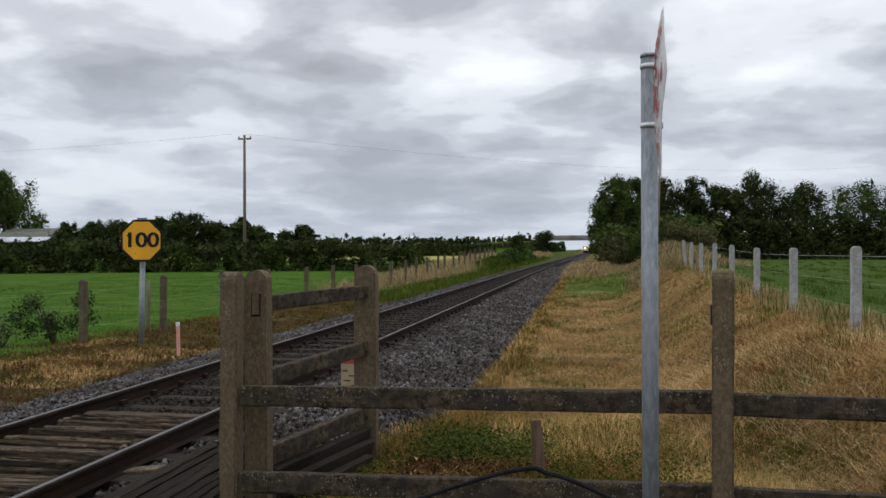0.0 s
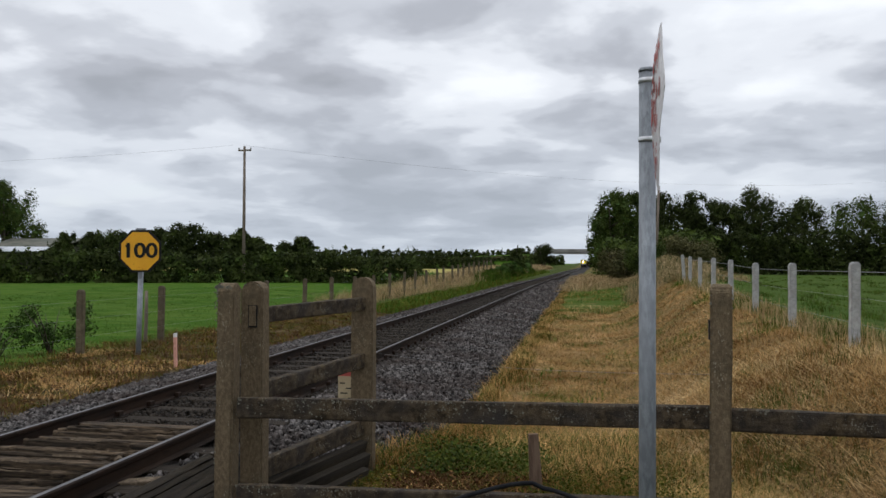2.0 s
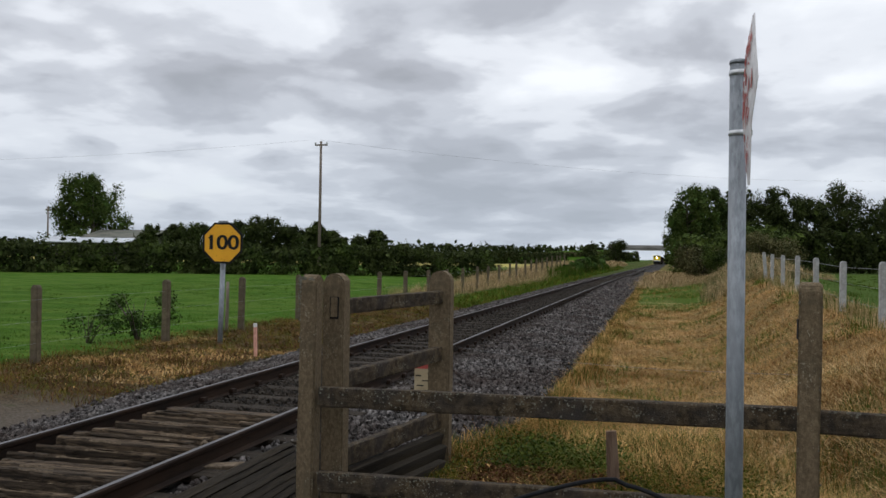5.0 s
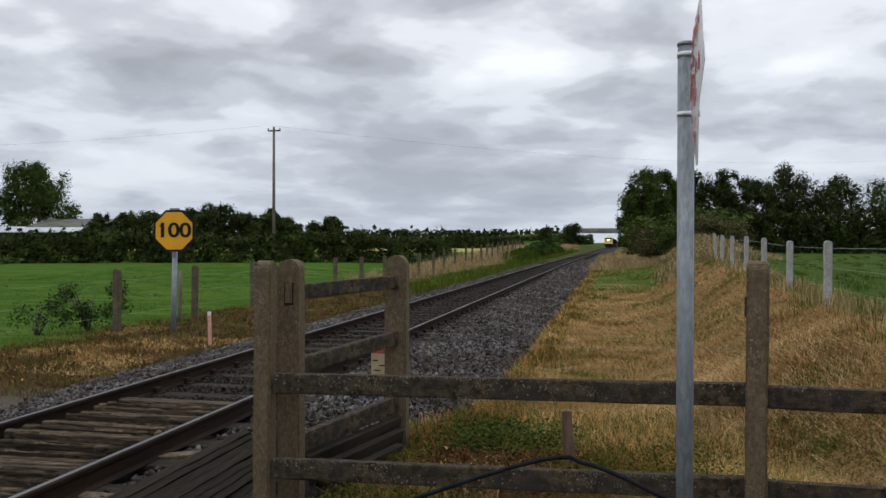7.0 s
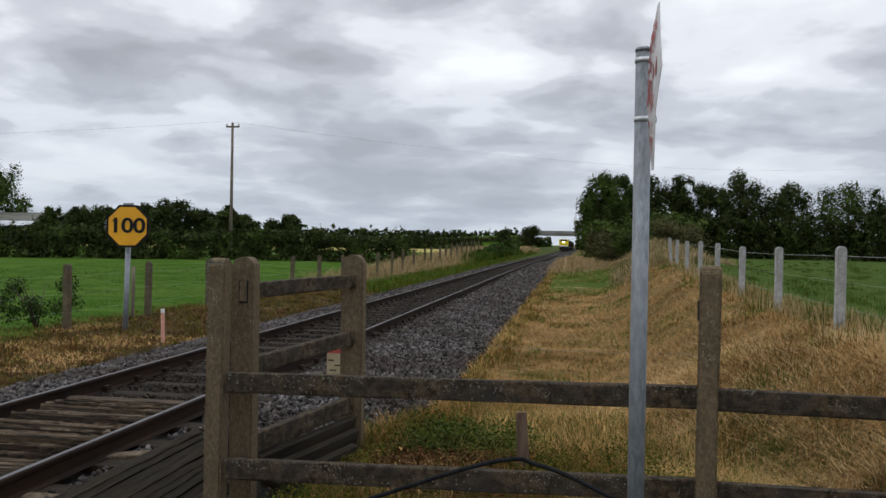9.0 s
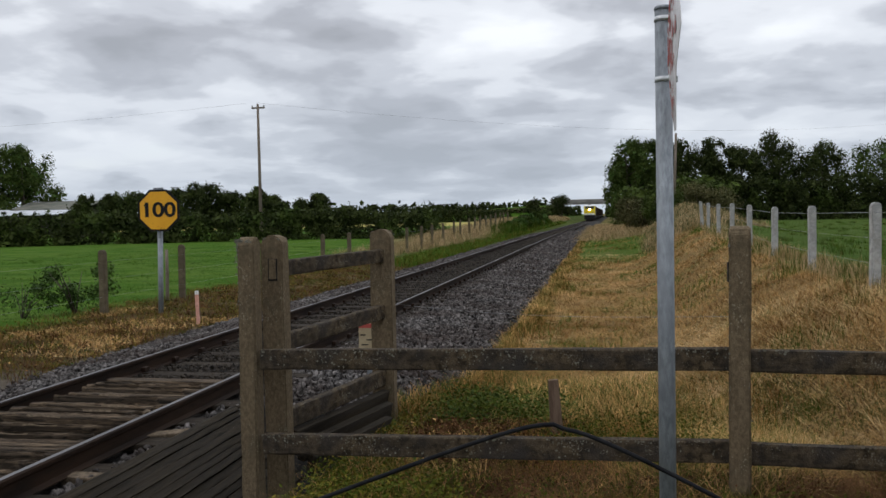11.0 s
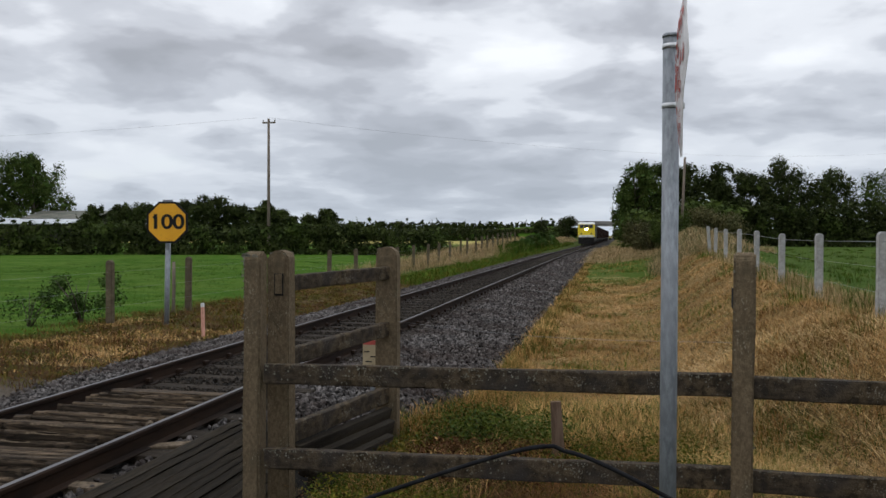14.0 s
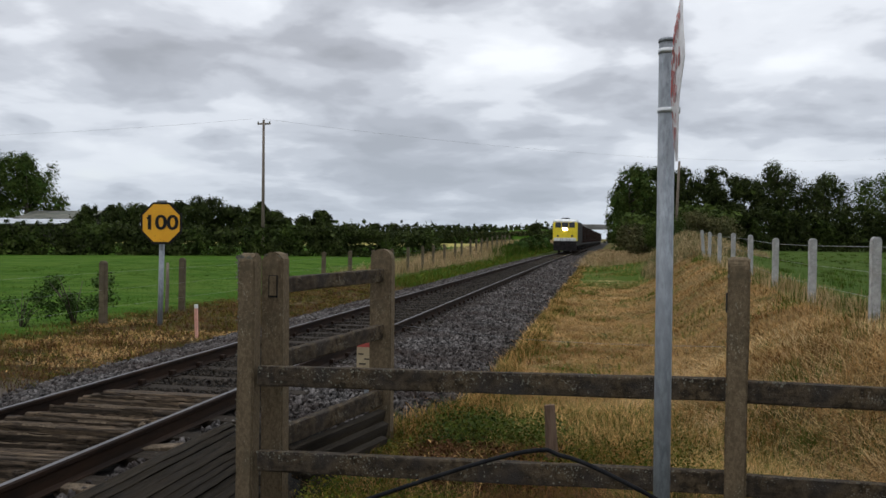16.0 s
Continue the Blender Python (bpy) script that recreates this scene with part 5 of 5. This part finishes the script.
# ---------------------------------------------------------------- grass
def blades(name, n, area, height, width, mat, label, seed, lean=0.5, clump=0.0, where=None, mat2=None, share2=0.0):
    """Grass blades: bent three-cornered leaves, two joints each, joined."""
    rng = np.random.default_rng(seed)
    x0, x1, y0, y1 = area
    x, y = rng.uniform(x0, x1, n), y0 * (y1 / y0) ** rng.uniform(0, 1, n)
    if clump:
        k = max(8, int(n / 40))
        cx, cy = rng.uniform(x0, x1, k), y0 * (y1 / y0) ** rng.uniform(0, 1, k)
        j = rng.integers(k, size=n)
        g = rng.uniform(size=n) < clump
        x = np.where(g, cx[j] + rng.normal(0, 0.13, n), x)
        y = np.where(g, cy[j] + rng.normal(0, 0.13, n), y)
    if where is not None:
        keep = where(x, y, rng)
        x, y = x[keep], y[keep]
        n = len(x)
    z = ground_z(x, y) - 0.01
    a = rng.uniform(0, 6.283, n)
    h = height * rng.uniform(0.45, 1.3, n)
    w = width * (0.6 + 0.045 * y) * rng.uniform(0.7, 1.3, n)
    ln = lean * h * rng.uniform(0.2, 1.5, n)
    dx, dy = np.cos(a), np.sin(a)
    sx, sy = -dy * w, dx * w
    p = np.stack([x, y, z], 1)
    side = np.stack([sx, sy, np.zeros(n)], 1)
    mid_ = p + np.stack([dx * ln * 0.35, dy * ln * 0.35, h * 0.6], 1)
    tip = p + np.stack([dx * ln, dy * ln, h], 1)
    v = np.stack([p - side, p + side, mid_ + side * 0.7, mid_ - side * 0.7, tip], 1).reshape(-1, 3)
    i = np.arange(n)[:, None] * 5
    f = [list(q) for q in (i + np.array([[0, 1, 2, 3]])).tolist()] + (i + np.array([[3, 2, 4]])).tolist()
    mats, idx = [M[mat]], None
    if mat2:
        mats.append(M[mat2])
        q = (rng.uniform(size=n) < share2).astype(int)
        idx = np.concatenate([q, q])
    raw(name, v, f, mats, label, "grass", mat_index=idx)


def patch(x, y, s, seed):
    return np.sin(x * 1.3 * s + seed) * np.sin(y * 0.9 * s + seed * 2) + 0.6 * np.sin(x * 2.9 * s - y * 2.1 * s + seed)


def ballast_edge(x, y, rng):
    return np.abs(x + 1.93 - 0.60 * smooth01(y, 7.8, 10.5) - 0.2 * np.sin(y * 0.9) - 0.12 * np.sin(y * 2.3)) < 0.16 + np.abs(rng.normal(0, 0.16, len(x)))


def hay_only(x, y, rng):
    return (x > -1.95 + 0.60 * smooth01(y, 7.8, 10.5) + rng.normal(0, 0.15, len(x))) & (x - 0.03 * y < 2.6)


def green_patch(x, y):
    """Where the mown strip stays greener: broken patches along the ballast and round the fence foot."""
    return patch(x, y * 0.7, 1.1, 9) + 0.5 * patch(x, y, 2.7, 2)


blades("dry_grass", 80000, (-2.0, 4.6, 5.9, 34), 0.085, 0.0026, "straw", "mown straw-coloured grass stubble", 1, 2.4, 0.6, hay_only, "weed", 0.16)
blades("dry_grass", 30000, (-1.9, 4.4, 6.2, 24), 0.05, 0.003, "straw", "loose cut hay lying on the ground", 12, 5.0, 0.75, hay_only, "dead_weed", 0.2)
blades("grass", 30000, (-1.9, 3.6, 6.0, 32), 0.13, 0.0030, "pasture_blade", "green regrowth showing through the mown hay", 41, 1.1, 0.7,
       lambda x, y, r: hay_only(x, y, r) & (green_patch(x, y) + r.normal(0, 0.25, len(x)) > 0.55), "weed", 0.35)
blades("hay_tangle", 16000, (0.9, 3.4, 6.2, 11), 0.11, 0.0030, "straw_pale", "tangled bleached hay heaped behind the fence", 42, 3.6, 0.85, None, "straw", 0.4)
blades("long_grass", 15000, (-1.0, 1.5, 6.2, 9.5), 0.17, 0.0026, "blade", "uncut green and straw stalks among the weeds", 43, 1.4, 0.75, None, "straw", 0.42)
blades("grass", 24000, (-2.1, 3.4, 4.9, 7.4), 0.14, 0.0030, "blade", "green and yellowing grass along the fence foot", 2, 1.6, 0.7,
       lambda x, y, r: patch(x, y, 2.2, 3) + r.normal(0, 0.4, len(x)) > 0.2, "straw", 0.35)
blades("withered_grass", 17000, (-1.2, 3.4, 4.7, 6.3), 0.11, 0.0030, "dead_weed", "brown withered grass under the lowest rail", 44, 2.4, 0.8, None, "weed", 0.12)
blades("edge_grass", 90000, (-2.9, -1.0, 7.5, 60), 0.17, 0.0028, "blade", "green and dry grass creeping over the ballast edge", 14, 0.9, 0.5, ballast_edge, "straw", 0.5)
blades("swathe_grass", 16000, (-1.6, 5.5, 33, 60), 0.12, 0.003, "pasture_blade", "uncut green grass beyond the mown strip", 15, 0.8, 0.4,
       lambda x, y, r: (patch(x, y, 0.35, 2) + r.normal(0, 0.3, len(x)) > -0.2) & (x < 4.0), "straw", 0.3)
blades("clippings", 74000, (-1.9, 4.8, 6.4, 40), 0.03, 0.003, "straw_pale", "bleached cut hay lying in drifts", 16, 7.0, 0.3,
       lambda x, y, r: hay_only(x, y, r) & (patch(x, y * 1.6, 0.8, 7) + r.normal(0, 0.2, len(x)) > -0.05) & ((y > 9) | (x > 1.0)))
blades("tall_grass", 30000, (2.0, 5.2, 8.0, 36), 0.21, 0.0024, "straw_tall", "long seeding grass along the wire fence", 5, 0.5, 0.5,
       lambda x, y, r: np.abs(x - (2.95 + 0.03 * y)) < 0.36 + r.normal(0, 0.12, len(x)), "blade", 0.45)
blades("tall_grass", 34000, (2.0, 9.0, 33, 72), 0.42, 0.0032, "leaf_olive", "long olive grass on the low mound by the wire fence", 17, 0.7, 0.5,
       lambda x, y, r: (x - 0.075 * y > -0.9 + r.normal(0, 0.4, len(x))) & (x - 0.075 * y < 3.0), "straw_tall", 0.4)
blades("tall_grass", 42000, (-2.2, 11.0, 56, 135), 0.48, 0.0026, "straw_tall", "tall pale grass across the railway bank", 6, 0.9, 0.4,
       lambda x, y, r: (x > -2.0), "blade", 0.22)
blades("tall_grass", 48000, (-13.5, -7.3, 33, 230), 0.55, 0.0026, "straw_tall", "tall pale grass on the bank beside the line", 7, 0.9, 0.4,
       lambda x, y, r: (x + 10.7 > -0.5 - 1.3 * smooth01(y, 33, 60) + r.normal(0, 0.25, len(x))) & (x + 10.2 < 0.4 + 1.5 * smooth01(y, 33, 55) + r.normal(0, 0.25, len(x))), "blade", 0.2)
blades("grass", 20000, (-8.6, -7.1, 31, 180), 0.26, 0.0040, "pasture_blade", "green grass beside the ballast", 8, 0.8, 0.5, None, "weed", 0.4)
blades("tall_weeds", 3000, (-8.9, -7.7, 66, 140), 0.85, 0.0060, "blade", "tall upright green weeds on the cutting side", 45, 0.25, 0.9, None, "pasture_blade", 0.5)
blades("verge_grass", 32000, (-11.5, -7.0, 9.0, 36), 0.11, 0.0038, "dead_weed", "rough brown and yellow verge growth", 9, 1.2, 0.6,
       lambda x, y, r: x > -10.2 + r.normal(0, 0.4, len(x)), "weed", 0.42)
blades("verge_grass", 15000, (-9.9, -7.3, 8.8, 17), 0.06, 0.0035, "straw", "dry bleached verge grass", 10, 2.4, 0.8, lambda x, y, r: patch(x, y, 0.9, 5) > 0.0, "straw_pale", 0.3)
blades("pasture_grass", 40000, (-30, -9.9, 11, 50), 0.05, 0.0040, "pasture_blade", "short green pasture grass", 11, 1.3, 0.4)

blades("pasture_grass", 26000, (4.5, 34, 13, 80), 0.13, 0.0035, "pasture_blade", "uneven green grass beyond the wire fence", 21, 0.8, 0.9,
       lambda x, y, r: x - 0.03 * y > 3.1 + r.normal(0, 0.2, len(x)), "blade", 0.5)
blades("fence_grass", 6000, (2.4, 5.0, 8.0, 34), 0.17, 0.0032, "blade", "dark green tufts round the wire fence posts", 22, 0.9, 0.9,
       lambda x, y, r: (np.abs(x - (2.85 + 0.03 * y)) < 0.6) & (patch(x, y, 0.7, 4) > 0.0), "pasture_blade", 0.4)


def leafy_weeds(name, n, area, height, size, mat, mat2, share2, label, seed):
    """Low broad-leaved weeds: small leaves held over the ground in clumps."""
    rng = np.random.default_rng(seed)
    x0, x1, y0, y1 = area
    k = max(12, n // 45)
    cx, cy = rng.uniform(x0, x1, k), rng.uniform(y0, y1, k)
    ch = height * rng.uniform(0.4, 1.2, k)
    j = rng.integers(k, size=n)
    x, y = cx[j] + rng.normal(0, 0.10, n), cy[j] + rng.normal(0, 0.10, n)
    z = ground_z(x, y) + ch[j] * rng.uniform(0.1, 1.0, n)
    c = np.stack([x, y, z], 1)
    nrm = rng.normal(size=(n, 3)) * 0.6
    nrm[:, 2] += 1.0
    nrm /= np.linalg.norm(nrm, axis=1)[:, None]
    a = np.cross(nrm, rng.normal(size=(n, 3)))
    a /= np.linalg.norm(a, axis=1)[:, None]
    b = np.cross(nrm, a)
    s = size * rng.uniform(0.5, 1.3, n)[:, None]
    v = np.stack([c - a * s, c + b * s * 0.5, c + a * s - nrm * s * 0.3, c - b * s * 0.5], 1).reshape(-1, 3)
    f = np.arange(n)[:, None] * 4 + np.arange(4)[None]
    raw(name, v, f, [M[mat], M[mat2]], label, "weeds", mat_index=(rng.uniform(size=n) < share2).astype(int))


leafy_weeds("weeds", 5200, (-2.05, -1.35, 6.2, 7.5), 0.11, 0.014, "weed", "leaf_bright", 0.25, "yellow-green creeping weeds at the fence corner", 31)
leafy_weeds("weeds", 8500, (-1.55, -0.40, 7.3, 8.3), 0.25, 0.019, "blade", "leaf_mid", 0.45, "dark green leafy weeds heaped behind the lowest rail", 36)
leafy_weeds("weeds", 11000, (-1.50, -0.35, 6.3, 7.35), 0.14, 0.020, "dead_weed", "straw", 0.08, "withered brown weeds by the fence corner", 32)
leafy_weeds("weeds", 5200, (-0.35, 0.9, 6.4, 7.8), 0.22, 0.016, "blade", "weed", 0.45, "green weeds round the wooden stake", 37)
leafy_weeds("weeds", 7500, (-2.25, -0.9, 4.7, 5.9), 0.20, 0.016, "blade", "weed", 0.4, "leafy weeds under the lowest rail", 33)
leafy_weeds("weeds", 4500, (-0.9, 2.6, 4.7, 5.8), 0.14, 0.016, "blade", "dead_weed", 0.5, "scattered weeds in withered grass under the rail", 38)
leafy_weeds("weeds", 9000, (-10.2, -7.2, 9.8, 30), 0.10, 0.020, "weed", "leaf_bright", 0.30, "patchy low weeds on the verge", 34)
leafy_weeds("weeds", 8000, (-10.2, -7.2, 9.5, 28), 0.08, 0.020, "dead_weed", "straw", 0.35, "withered brown weeds on the verge", 35)


# ---------------------------------------------------------------- what moves
SPEED = 23.3


def motions():
    times = [0.5 * k for k in range(33)]
    def on_line(y):
        swing = float(bend(y))
        return pose(MID + swing, y, 0.03 * swing, 0.02, 0, -0.77 * float(smooth01(y, 40, 90)))

    walk(LOCO, [(t, on_line(97.5 + SPEED * (16.0 - t))) for t in times])
    for k, wagon in enumerate(WAGONS):
        walk(wagon, [(t, on_line(115.1 + 14.1 * k + SPEED * (16.0 - t))) for t in times])


motions()
